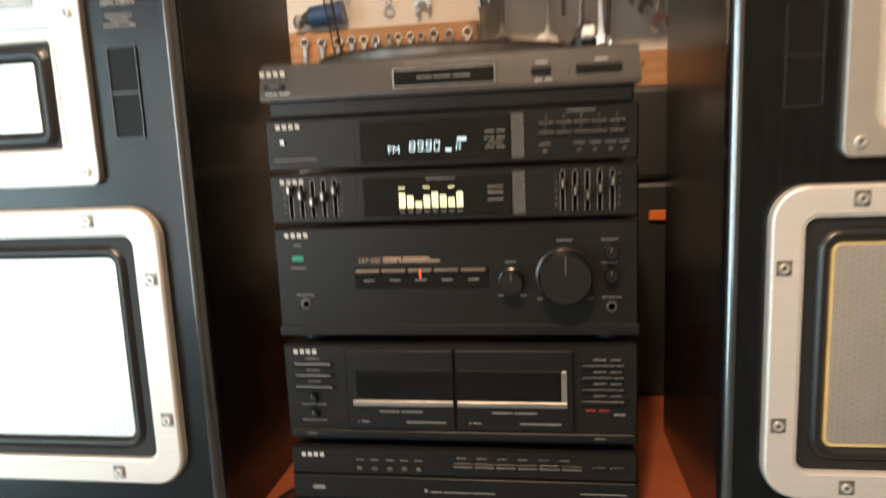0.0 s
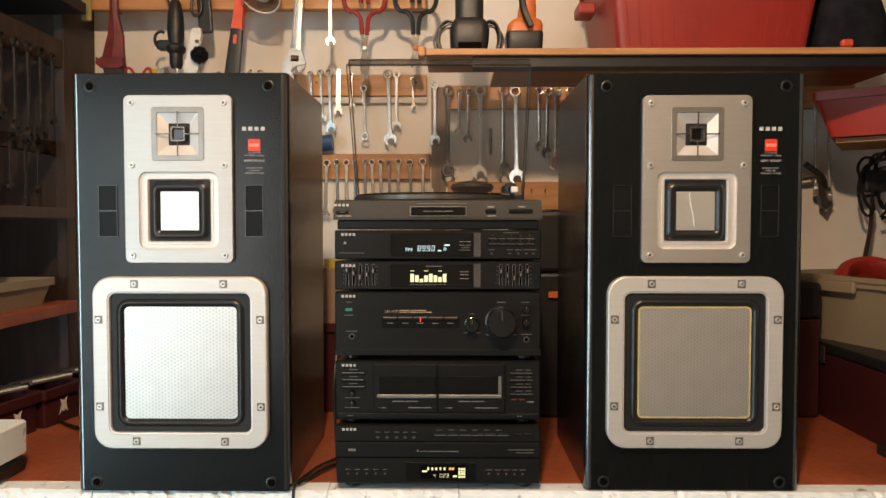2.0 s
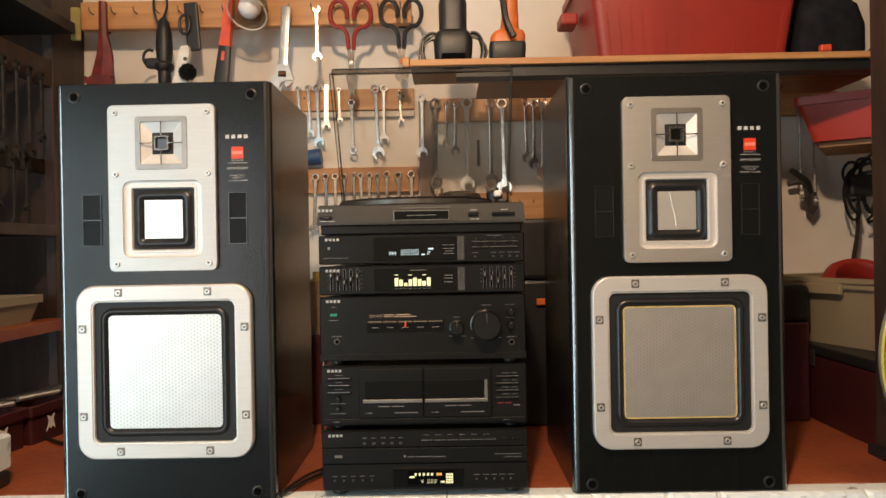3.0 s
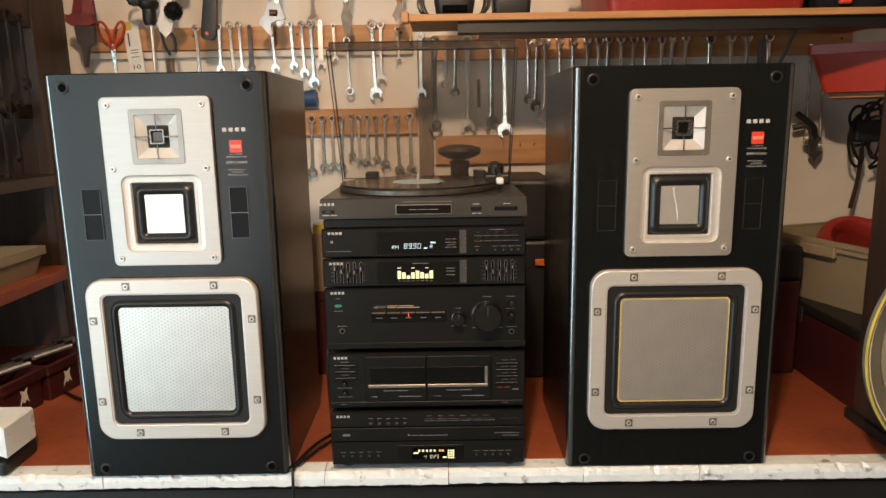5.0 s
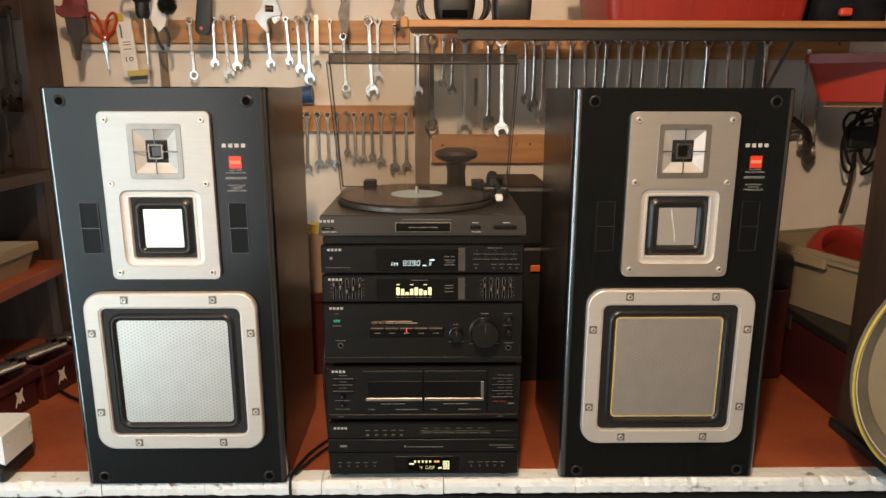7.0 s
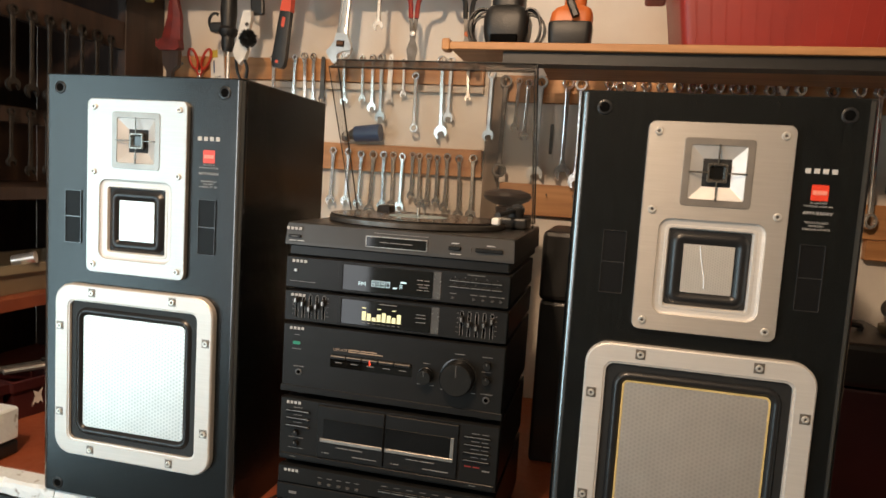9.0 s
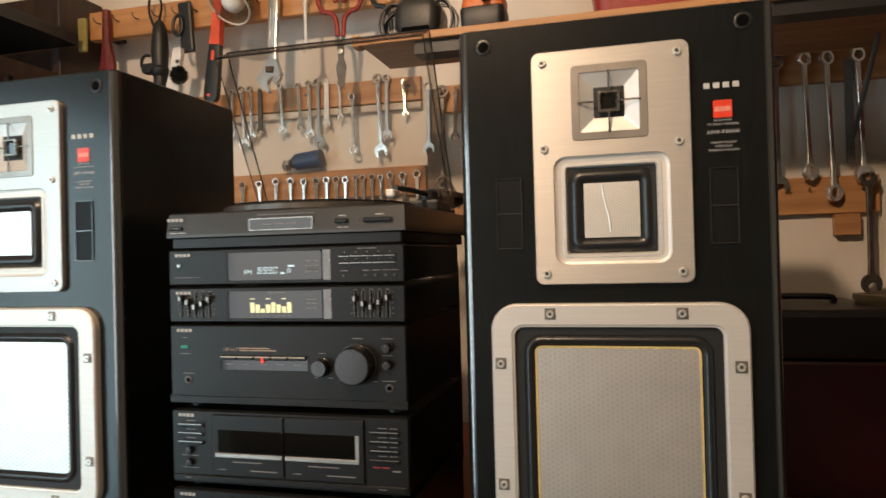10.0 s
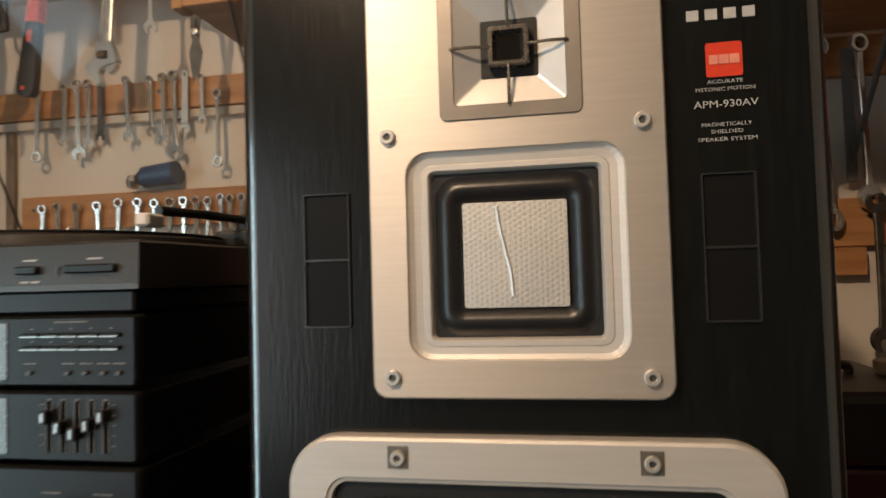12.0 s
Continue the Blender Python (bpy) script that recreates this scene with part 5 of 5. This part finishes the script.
part("header", B(-0.021, 0.004, -0.0045, -0.0032, 0.142, 0.163), M_YELPL, bx, "yellow header")
part("band", B(-0.008, 0.044, -0.0060, -0.0032, 0.002, 0.016), M_YELPL, bx, "yellow lower band")
part("clip", B(-0.004, 0.040, -0.0055, -0.0032, -0.008, 0.0015), M_BLACKPL, bx)
bars([(-0.010, -0.006)], 0.034, M_BLUE, bx, -0.0035, 0.118)
for z in (0.090, 0.083, 0.072):
    bars([(-0.008, 0.012)], 0.0022, M_BTN, bx, -0.0035, z)
words("10", 0.020, 0.012, M_VOID, bx, 0.003, -0.0036, 0.046)

# blue capsule on the middle rack
bl = thing("screwdriver_set", (-0.362, 0.745, 1.5665), "blue plastic capsule with a chrome knob on the rack", "tool")
part("body", C((0.0, 0, 0.024), (0.070, 0, 0.030), 0.021, 0.023, n=20), M_BLUE, bl, "dark blue body", True)
part("collar", C((-0.014, 0, 0.021), (0.002, 0, 0.024), 0.012, 0.018, n=16), M_DULL, bl, "", True)
part("knob", lathe(bmesh.new(), [(0.0003, -0.016), (0.010, -0.012), (0.015, 0.0), (0.010, 0.012), (0.0003, 0.016)], 18, (-0.026, 0, 0.0165)), M_CHROME, bl, "chrome knob", True)
lay_out(built)

# ---- shelf on the right ----
sh = thing("wall_shelf", (0.527, 0.40, 1.743), "pine wall shelf loaded with boxes and tools", "shelf")
part("plank", B(-0.562, 0.60, 0.0, 0.180, 0.0, 0.015, bevel=0.0015), M_PINE, sh, "pine plank")
part("back_plank", B(-0.395, 0.60, 0.1805, 0.365, 0.0, 0.015, bevel=0.0015), M_PINE, sh, "second plank behind")
part("end_stop", B(-0.580, -0.5625, 0.0, 0.032, -0.002, 0.022, bevel=0.004, seg=2), M_PINE, sh, "rounded pine end stop")
part("under_board", B(-0.455, 0.545, 0.012, 0.060, -0.024, -0.0005), M_BLACKPL, sh, "black batten under the plank")
part("strut", tube(bmesh.new(), [(0.413, 0.262, -0.002), (0.413, 0.461, -0.21)], 0.005, 8), M_GREY, sh, "grey steel strut", True)
part("upright", B(0.405, 0.421, 0.446, 0.4525, -0.23, -0.001), M_GREY, sh)

rb = thing("red_basket", (0.635, 0.60, 1.7585), "large red ribbed plastic storage basket on the shelf", "basket")
def tub(w0, d0, w1, d1, h, t=0.004, r=0.02, n=4):
    def lp(w, d, z):
        return [(x, y, z) for x, _, y in [(p[0], 0, p[2]) for p in rr(w, d, r, 0, 0, 0, n)]]
    b = bmesh.new()
    loft(b, [lp(w0, d0, 0), lp(w1, d1, h - 0.02), lp(w1 + 0.016, d1 + 0.016, h - 0.02), lp(w1 + 0.016, d1 + 0.016, h), lp(w1 - 2 * t, d1 - 2 * t, h), lp(w0 - 2 * t, d0 - 2 * t, t)])
    return b
part("tub", tub(0.440, 0.290, 0.50, 0.335, 0.235), M_REDPL, rb, "red moulded tub", True)
for i in range(16):
    x = -0.195 + 0.026 * i
    part("rib", loft(bmesh.new(), [[(x * k - 0.002, y - 0.0015, z), (x * k + 0.002, y - 0.0015, z), (x * k + 0.002, y + 0.002, z), (x * k - 0.002, y + 0.002, z)] for k, y, z in ((1.0, -0.1462, 0.015), (1.11, -0.1635, 0.20))]), M_REDPL, rb)
part("handle", B(-0.294, -0.250, -0.035, 0.035, 0.127, 0.157, bevel=0.006, seg=2), M_REDPL, rb, "red side handle")

ch = thing("mains_charger", (0.066, 0.49, 1.7585), "black tool charger with a coiled mains cable", "charger")
b = bmesh.new()
loft(b, [[(p[0], p[2], z) for p in rr(w, d, 0.02, 0, 0, 0, 4)] for w, d, z in ((0.078, 0.085, 0.0), (0.082, 0.09, 0.005), (0.092, 0.095, 0.035), (0.094, 0.095, 0.060), (0.084, 0.09, 0.076), (0.074, 0.082, 0.083), (0.066, 0.075, 0.085), (0.068, 0.075, 0.150), (0.060, 0.07, 0.168))])
part("body", b, M_BLACKPL, ch, "matt black housing", True)
part("slot", B(-0.028, 0.028, -0.0525, -0.045, 0.008, 0.024, bevel=0.002), M_VOID, ch)
random.seed(17)
for k in range(11):
    side = -1 if k < 6 else 1
    rx, rz = 0.028 + random.uniform(-0.006, 0.007), 0.036 + random.uniform(-0.005, 0.003)
    part("cable_coil", tube(bmesh.new(), arc(side * (0.046 + random.uniform(-0.004, 0.004)), rz + 0.003, rx, rz, 0, 360, -0.035 + 0.008 * (k % 6), 24), 0.0024, 6), M_CABLE, ch, "", True)
bt = thing("cordless_tool", (0.196, 0.49, 1.7585), "orange and black cordless tool standing on the shelf", "power tool")
b = bmesh.new()
loft(b, [[(p[0], p[2], z) for p in rr(w, d, 0.012, 0, 0, 0, 4)] for w, d, z in ((0.078, 0.07, 0.0), (0.082, 0.075, 0.006), (0.086, 0.077, 0.034), (0.087, 0.077, 0.050), (0.084, 0.074, 0.054))])
part("battery", b, M_BLACKPL, bt, "black battery pack", True)
b = bmesh.new()
loft(b, [[(p[0] + o, p[2], z) for p in rr(w, d, 0.014, 0, 0, 0, 4)] for w, d, z, o in ((0.084, 0.072, 0.0545, 0.0), (0.082, 0.070, 0.072, 0.002), (0.070, 0.064, 0.082, 0.004), (0.044, 0.055, 0.088, 0.006), (0.040, 0.05, 0.115, 0.008), (0.034, 0.045, 0.165, 0.010))])
part("grip", b, M_ORANGEPL, bt, "orange grip", True)
part("strap", tube(bmesh.new(), curve_pts([(-0.010, -0.03, 0.155), (-0.004, -0.045, 0.10), (0.012, -0.048, 0.060)], 6), 0.008, 6), M_BLACKPL, bt, "black strap", True)

bg = thing("tool_bag", (0.985, 0.56, 1.7585), "dark tool bag with cables on the shelf", "bag")
b = bmesh.new()
random.seed(8)
loft(b, [[(p[0] + random.uniform(-0.007, 0.007), p[2] + random.uniform(-0.007, 0.007), z) for p in rr(w, d, 0.04, 0, 0, 0, 4)] for w, d, z in ((0.165, 0.16, 0.0), (0.175, 0.17, 0.03), (0.165, 0.16, 0.09), (0.150, 0.13, 0.15), (0.10, 0.08, 0.19))])
part("body", b, M_FABRIC, bg, "crumpled dark fabric", True)
part("tag", B(-0.046, -0.020, -0.100, -0.084, 0.017, 0.034, bevel=0.003), M_CORAL, bg, "small orange-red tag")
part("cable", tube(bmesh.new(), curve_pts([(0.060, -0.10, 0.008), (0.085, -0.11, 0.034), (0.115, -0.09, 0.028), (0.125, -0.05, 0.006)], 6), 0.0035, 6), M_CABLE, bg, "", True)

# added box, stands in for shade and dark clutter behind the right loudspeaker
bb = thing("gap_box", (0.76, 0.60, 0.9), "dark maroon box with a black lid, added to darken the gap behind the loudspeaker", "toolbox")
part("body", B(-0.14, 0.135, -0.15, 0.165, 0.0, 0.235, bevel=0.006, seg=2), M_MAROON, bb, "dark maroon body")
part("lid", B(-0.143, 0.138, -0.153, 0.168, 0.236, 0.322, bevel=0.012, seg=2), M_BLACKPL, bb, "black domed lid")
part("handle", tube(bmesh.new(), curve_pts([(-0.07, 0, 0.322), (-0.06, 0, 0.335), (0.06, 0, 0.335), (0.07, 0, 0.322)], 4), 0.006, 8), M_BLACKPL, bb, "", True)

# ---- right-hand corner ----
post = thing("cupboard_side", (0.97, 0.085, 0.9), "tall dark-brown wooden cupboard side standing on the bench", "cupboard")
part("panel", B(-0.085, 0.60, -0.10, 0.105, 0.0, 1.5, bevel=0.002), M_BROWN, post, "dark-brown stained board")
part("skirting", B(-0.096, -0.0855, -0.104, 0.115, 0.0, 0.022, bevel=0.002), M_BLACKPL, post, "black foot strip")

mb = thing("maroon_case", (1.12, 0.47, 0.9), "dark maroon metal case on the bench", "case")
part("body", B(-0.21, 0.30, -0.265, 0.29, 0.0, 0.155, bevel=0.004, seg=2), M_MAROON, mb)
part("lid", B(-0.213, 0.303, -0.268, 0.293, 0.156, 0.180, bevel=0.004, seg=2), M_BLACKPL, mb, "black lid")
part("latch", B(-0.216, -0.2135, -0.02, 0.03, 0.130, 0.170, bevel=0.001), M_DULL, mb)

ct = thing("plastic_tray", (1.12, 0.50, 1.0805), "cream plastic tray holding a red cover and bits", "tray", rz=18)
part("tub", tub(0.36, 0.34, 0.40, 0.38, 0.155, r=0.03), M_CREAM, ct, "scuffed cream plastic", True)
part("rim", loft(bmesh.new(), [[(p[0], p[2], z) for p in rr(w, d, 0.034, 0, 0, 0, 4)] for w, d, z in ((0.417, 0.397, 0.148), (0.424, 0.404, 0.148), (0.424, 0.404, 0.159), (0.400, 0.380, 0.159), (0.400, 0.380, 0.156), (0.417, 0.397, 0.156), (0.417, 0.397, 0.148))], False, False), M_CREAM, ct, "rounded cream rim")
for k in (-1, 1):
    part("handle", B(k * 0.2095 - 0.006, k * 0.2095 + 0.006, -0.05, 0.05, 0.120, 0.147, bevel=0.003), M_CREAM, ct, "moulded side grip")
solo("red_cover", lathe(bmesh.new(), [(0.052, 0.0), (0.054, 0.026), (0.062, 0.037), (0.074, 0.038), (0.085, 0.026), (0.089, 0.0)], 32), M_REDPL, (1.040, 0.49, 1.205), "ring-shaped red plastic cover lying in the tray", "cover", smooth=True, rx=38, ry=-8)
for i, (x, y) in enumerate(((1.16, 0.48), (1.18, 0.54), (1.14, 0.56))):
    solo("hex_nut", lathe(bmesh.new(), [(0.016, 0), (0.016, 0.012), (0.008, 0.012), (0.008, 0.0)], 6), M_DULL, (x, y, 1.0855), "dull steel nut lying in the tray", "nut", "nuts in the tray", rz=20 * i)

bs = thing("bin_bracket", (1.175, 0.6655, 1.570), "short wooden bracket board carrying the red bin", "bracket", rz=-33)
part("board", B(-0.10, 0.30, -0.10, 0.10, 0.0, 0.012, bevel=0.001), M_PINE, bs)
part("arm", B(0.20, 0.23, 0.10, 0.24, -0.05, -0.001), M_BROWN, bs)
rbn = thing("storage_bin", (1.164, 0.6435, 1.5837), "bright red open-fronted plastic storage bin", "bin", rz=-33)
part("tub", tub(0.225, 0.20, 0.285, 0.23, 0.105, r=0.012), M_BINRED, rbn, "bright red plastic", True)
for ob in (bs, rbn):
    ob.matrix_world = ob.matrix_basis @ Matrix.Scale(1.10, 4)

# things hanging at the right
built = set(scene.objects)
for x, z, ln in ((1.030, 1.700, 0.235), (1.068, 1.690, 0.245)):
    wrench(x, z, ln, "ring", y=0.735, turn=70, lean=-2, group="long wrenches by the bin", label="long cranked ring wrench with bright edge hanging")
hk = thing("pipe_pliers", (1.045, 0.735, 1.515), "dark oily pliers hanging on the wall", "pliers")
part("handle", tube(bmesh.new(), curve_pts([(-0.035, 0, 0.02), (-0.010, -0.006, 0.0), (0.012, -0.006, -0.02), (0.020, 0, -0.05)], 6), 0.008, 8), M_BLACKPL, hk, "", True)
part("handle", tube(bmesh.new(), curve_pts([(-0.040, 0.004, -0.020), (-0.010, 0.0, -0.015), (0.014, 0.0, -0.03), (0.030, 0, -0.075)], 6), 0.008, 8), M_DULL, hk, "", True)
b = bmesh.new()
poly(b, [(0.006, -0.04), (0.034, -0.045), (0.040, -0.085), (0.022, -0.110), (0.008, -0.095)], -0.006, 0.006)
part("jaw", b, M_DULL, hk)
cb = thing("cable_bundle", (1.20, 0.72, 1.52), "tangled black cable with plug hanging on the wall", "cable")
random.seed(14)
for k in range(6):
    ox, oz, ph = random.uniform(-0.025, 0.025), random.uniform(-0.035, 0.02), random.uniform(0, 6)
    pts = []
    for i in range(12):
        a = ph + 5.6 * i / 11
        s = 1 + 0.22 * math.sin(2.3 * a + k)
        pts.append((ox + (0.026 + 0.004 * k) * s * math.cos(a), -0.006 * k + 0.01 * math.sin(3 * a), oz - 0.03 + (0.060 + 0.006 * k) * s * math.sin(a)))
    part("loop", tube(bmesh.new(), curve_pts(pts, 4), 0.0042, 6), M_CABLE, cb, "", True)
part("tail", tube(bmesh.new(), curve_pts([(-0.02, -0.01, -0.08), (-0.022, -0.01, -0.16), (-0.034, -0.006, -0.245)], 6), 0.006, 6), M_BROWN, cb, "stiff brown tail", True)
part("plug", B(-0.050, 0.030, -0.028, 0.004, -0.065, -0.005, bevel=0.008, seg=2), M_BLACKPL, cb)

lay_out(built)

dc = thing("round_sieve", (0.975, -0.050, 1.132), "large round translucent sieve with yellow rim leaning on the cupboard", "sieve")
part("rim", tube(bmesh.new(), arc(0, 0, 0.228, 0.228, 0, 360, -0.004, 72), 0.0026, 8), M_YELPL, dc, "yellow rim", True)
M_OLIVE = mat("olive_grey_plastic", (0.20, 0.185, 0.14), 0.3, color2=(0.14, 0.13, 0.10), scale=12)
ring = [[(r * math.cos(2 * math.pi * i / 72), y, r * math.sin(2 * math.pi * i / 72)) for i in range(72)] for r, y in ((0.2265, -0.003), (0.218, 0.004), (0.200, 0.008), (0.192, 0.014), (0.192, 0.018), (0.218, 0.018), (0.2265, 0.010), (0.2265, -0.003))]
part("band", loft(bmesh.new(), ring, False, False), M_OLIVE, dc, "olive-grey translucent band", True)
part("inner_ring", tube(bmesh.new(), arc(0, 0, 0.2185, 0.2185, 0, 360, 0.003, 72), 0.0014, 6), M_PAPER, dc, "pale inner line", True)
part("mesh_plate", lathe(bmesh.new(), [(0.1925, 0.022), (0.1925, 0.0125), (0.150, 0.010), (0.0003, 0.010)], 48, (0, 0, 0), "Y"), M_CREAM, dc, "cream middle", True)
solo("thin_cable", tube(bmesh.new(), curve_pts([(0.883, 0.03, 1.30), (0.876, 0.02, 1.22), (0.870, -0.01, 1.15), (0.872, -0.045, 1.06), (0.880, -0.060, 0.97), (0.882, -0.062, 0.86)], 8), 0.0022, 6), M_CABLE, (0, 0, 0), "thin black cable hanging down the cupboard", "cable", smooth=True)

# ---- behind the stack ----
pg = thing("rubber_plunger", (0.076, 0.585, 0.888), "dark-brown rubber-headed stand behind the turntable", "stand")
part("head", lathe(bmesh.new(), [(0.0003, 0.540), (0.028, 0.546), (0.050, 0.556), (0.0555, 0.565), (0.052, 0.573), (0.030, 0.580), (0.0003, 0.582)], 32), M_BROWN, pg, "round dark-brown rubber head", True)
part("stem", lathe(bmesh.new(), [(0.030, 0.0), (0.030, 0.40), (0.025, 0.485), (0.0225, 0.520), (0.026, 0.540), (0.0003, 0.545)], 24), M_BROWN, pg, "dark-brown stem", True)
pt = thing("power_tool_case", (0.255, 0.50, 0.9), "black power tool case with an orange corner", "case")
part("body", B(-0.075, 0.040, -0.06, 0.20, 0.0, 0.345, bevel=0.008, seg=2), M_BLACKPL, pt)
part("lid", B(-0.078, 0.043, -0.063, 0.203, 0.347, 0.49, bevel=0.010, seg=2), M_BLACKPL, pt, "black lid")
part("corner", B(-0.005, 0.044, -0.070, -0.0635, 0.286, 0.302, bevel=0.002), M_ORANGEPL, pt, "orange catch")
gb = thing("cardboard_box", (-0.275, 0.66, 0.9), "brown cardboard box with a yellow tool on top", "box")
part("body", B(-0.06, 0.05, -0.06, 0.10, 0.0, 0.345, bevel=0.002), M_CARD, gb)
solo("yellow_tape", lathe(bmesh.new(), [(0.020, 0), (0.028, 0), (0.028, 0.022), (0.020, 0.022)], 20), M_YELPL, (-0.285, 0.63, 1.2455), "yellow tape roll lying on a cardboard box", "tape", smooth=True)
mc = thing("maroon_crate", (-0.42, 0.60, 0.9), "dark maroon plastic crate behind the loudspeaker", "crate")
part("body", tub(0.34, 0.22, 0.36, 0.24, 0.22, r=0.02), M_MAROON, mc, "", True)
for k, pts in enumerate((((-0.20, 0.14, 0.906), (-0.225, 0.09, 0.908), (-0.245, 0.03, 0.9065), (-0.2475, 0.0, 0.9065), (-0.2475, -0.011, 0.895), (-0.2475, -0.012, 0.82)), ((-0.19, 0.12, 0.906), (-0.215, 0.075, 0.907), (-0.235, 0.03, 0.9065), (-0.243, 0.012, 0.9065)))):
    solo("speaker_cable", tube(bmesh.new(), curve_pts(pts, 8), 0.0028, 6), M_CABLE, (0, 0, 0), "black loudspeaker cable lying on the bench", "cable", smooth=True)
solo("speaker_cable", tube(bmesh.new(), curve_pts([(-0.150, 0.30, 1.16), (-0.195, 0.22, 1.15), (-0.205, 0.16, 1.06), (-0.200, 0.14, 0.96), (-0.195, 0.13, 0.908)], 8), 0.0026, 6), M_CABLE, (0, 0, 0), "black cable hanging behind the stack", "cable", smooth=True)

# ---- left-hand shelving ----
su = thing("shelving_unit", (-1.2, 0.35, 0.9), "dark-brown wooden tool shelving standing along the bench end", "shelving")
part("post", B(0.136, 0.164, 0.355, 0.522, 0.0, 1.2, bevel=0.002), M_BROWN, su, "worn dark-brown upright")
part("end_panel", B(-0.18, 0.134, 0.405, 0.522, 0.0, 1.2), M_BROWN, su)
part("post", B(-0.20, -0.16, -0.33, -0.29, 0.0, 1.2, bevel=0.002), M_BROWN, su)
part("back_panel", B(-0.20, -0.18, -0.289, 0.404, 0.0, 1.2), M_BROWN, su)
part("shelf_board", B(-0.18, 0.200, -0.32, 0.354, 0.475, 0.503, bevel=0.001), M_BROWN, su, "brown shelf board")
part("shelf_board", B(-0.18, 0.205, -0.32, 0.354, 0.222, 0.250, bevel=0.001), M_BENCH, su, "orange-brown shelf board")
part("shelf_board", B(-0.18, 0.230, -0.32, 0.354, 1.03, 1.06, bevel=0.001), M_BLACKPL, su, "dark upper shelf board")
part("rail", B(0.10, 0.12, -0.32, 0.404, 0.652, 0.690, bevel=0.001), M_BROWN, su)
part("rail", B(0.14, 0.16, -0.32, 0.404, 0.885, 0.960, bevel=0.001), M_BROWN, su)
random.seed(31)
# both rows carry the shelving's shade in their steel colour
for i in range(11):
    wrench(-1.07 + random.uniform(0, 0.01), 1.575, random.uniform(0.11, 0.17), "combination", y=0.08 + 0.055 * i, turn=90 + random.uniform(-15, 15), group="wrenches in the shelving", label="dull wrench, darkened for the shade inside the shelving", material=M_SHADED_STEEL)
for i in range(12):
    wrench(-1.03, 1.800, random.uniform(0.15, 0.22), "combination", y=0.07 + 0.052 * i, turn=90 + random.uniform(-15, 15), group="wrenches in the shelving", label="dull wrench, darkened for the shade inside the shelving", material=M_SHADED_STEEL)
ft = thing("cream_box", (-1.13, 0.38, 1.1505), "dusty cream tray with loose steel parts on the shelf", "tray")
part("tub", tub(0.18, 0.44, 0.20, 0.48, 0.07, r=0.012), M_CREAM, ft, "", True)
solo("steel_socket", C((0, 0, 0), (0.045, 0.02, 0.012), 0.014, n=16), M_CHROME, (-1.06, 0.36, 1.225), "bright steel socket lying across the tray", "socket", smooth=True)
for i in range(4):
    og = thing("parts_box", (-0.985 + 0.028 * i, 0.16 + 0.125 * i, 0.9), "dark red parts box with white mark and tools on top", "box", "red parts boxes", rz=-10)
    part("body", tub(0.10, 0.115, 0.10, 0.115, 0.085, r=0.006), M_MAROON, og, "", True)
    mk = bmesh.new()
    poly(mk, [(-0.014, 0.020), (-0.006, 0.030), (0.0, 0.024), (0.006, 0.031), (0.013, 0.022), (0.008, 0.044), (0.012, 0.058), (0.002, 0.050), (-0.010, 0.056), (-0.006, 0.042)], -0.0590, -0.0578)
    part("mark", mk, M_PAPER, og, "white worn mark")
    mk = bmesh.new()
    poly(mk, [(-0.014, 0.020), (-0.006, 0.030), (0.0, 0.024), (0.006, 0.031), (0.013, 0.022), (0.008, 0.044), (0.012, 0.058), (0.002, 0.050), (-0.010, 0.056), (-0.006, 0.042)], -0.0518, -0.0505)
    part("mark", mk, M_PAPER, og, "white worn mark").matrix_basis = pose(0, 0, 0, 0, 0, 90)
    for k in range(3):
        part("screwdriver", tube(bmesh.new(), [(-0.05 + 0.03 * k, -0.05, 0.092 + 0.004 * k), (-0.01 + 0.02 * k, 0.05, 0.098)], 0.006, 7), (M_BLACKPL, M_DULL, M_CHROME)[k], og, "", True)
wb = thing("painted_brick", (-0.878, 0.045, 0.9), "white painted brick block on a black foot", "brick")
part("foot", B(-0.10, 0.105, -0.05, 0.05, 0.0, 0.028, bevel=0.006, seg=2), M_BLACKPL, wb, "black rubber foot")
b = bmesh.new()
poly(b, [(-0.10, 0.0285), (0.060, 0.0285), (0.064, 0.068), (0.074, 0.079), (0.087, 0.076), (0.091, 0.040), (0.107, 0.034), (0.108, 0.091), (0.104, 0.095), (-0.10, 0.095)], -0.045, 0.045)
part("brick", b, M_WHITEPAINT, wb, "white chipped brick with a notched end")
solo("hose", tube(bmesh.new(), curve_pts([(-0.90, 0.40, 0.906), (-0.80, 0.33, 0.906), (-0.70, 0.32, 0.906), (-0.62, 0.33, 0.906)], 8), 0.004, 6), M_CABLE, (0, 0, 0), "thin dark cable lying on the bench", "cable", smooth=True)

# ceiling bulb behind the camera
cb2 = thing("ceiling_lamp", (BULB[0], BULB[1], 2.82), "bare warm bulb hanging from the ceiling", "lamp")
drop = BULB[2] - 2.82
part("cord", C((0, 0, 0), (0, 0, drop + 0.11), 0.004, n=8), M_CABLE, cb2)
part("socket", C((0, 0, drop + 0.11), (0, 0, drop + 0.068), 0.018, n=16), M_BLACKPL, cb2, "", True)

for o in list(scene.objects):
    if o.parent is None and o.type == "MESH" and o.get("kind", "") != "structure" and o.get("category", "") not in ("wrench",) and o.location.length < 1e-6:
        at_base(o)
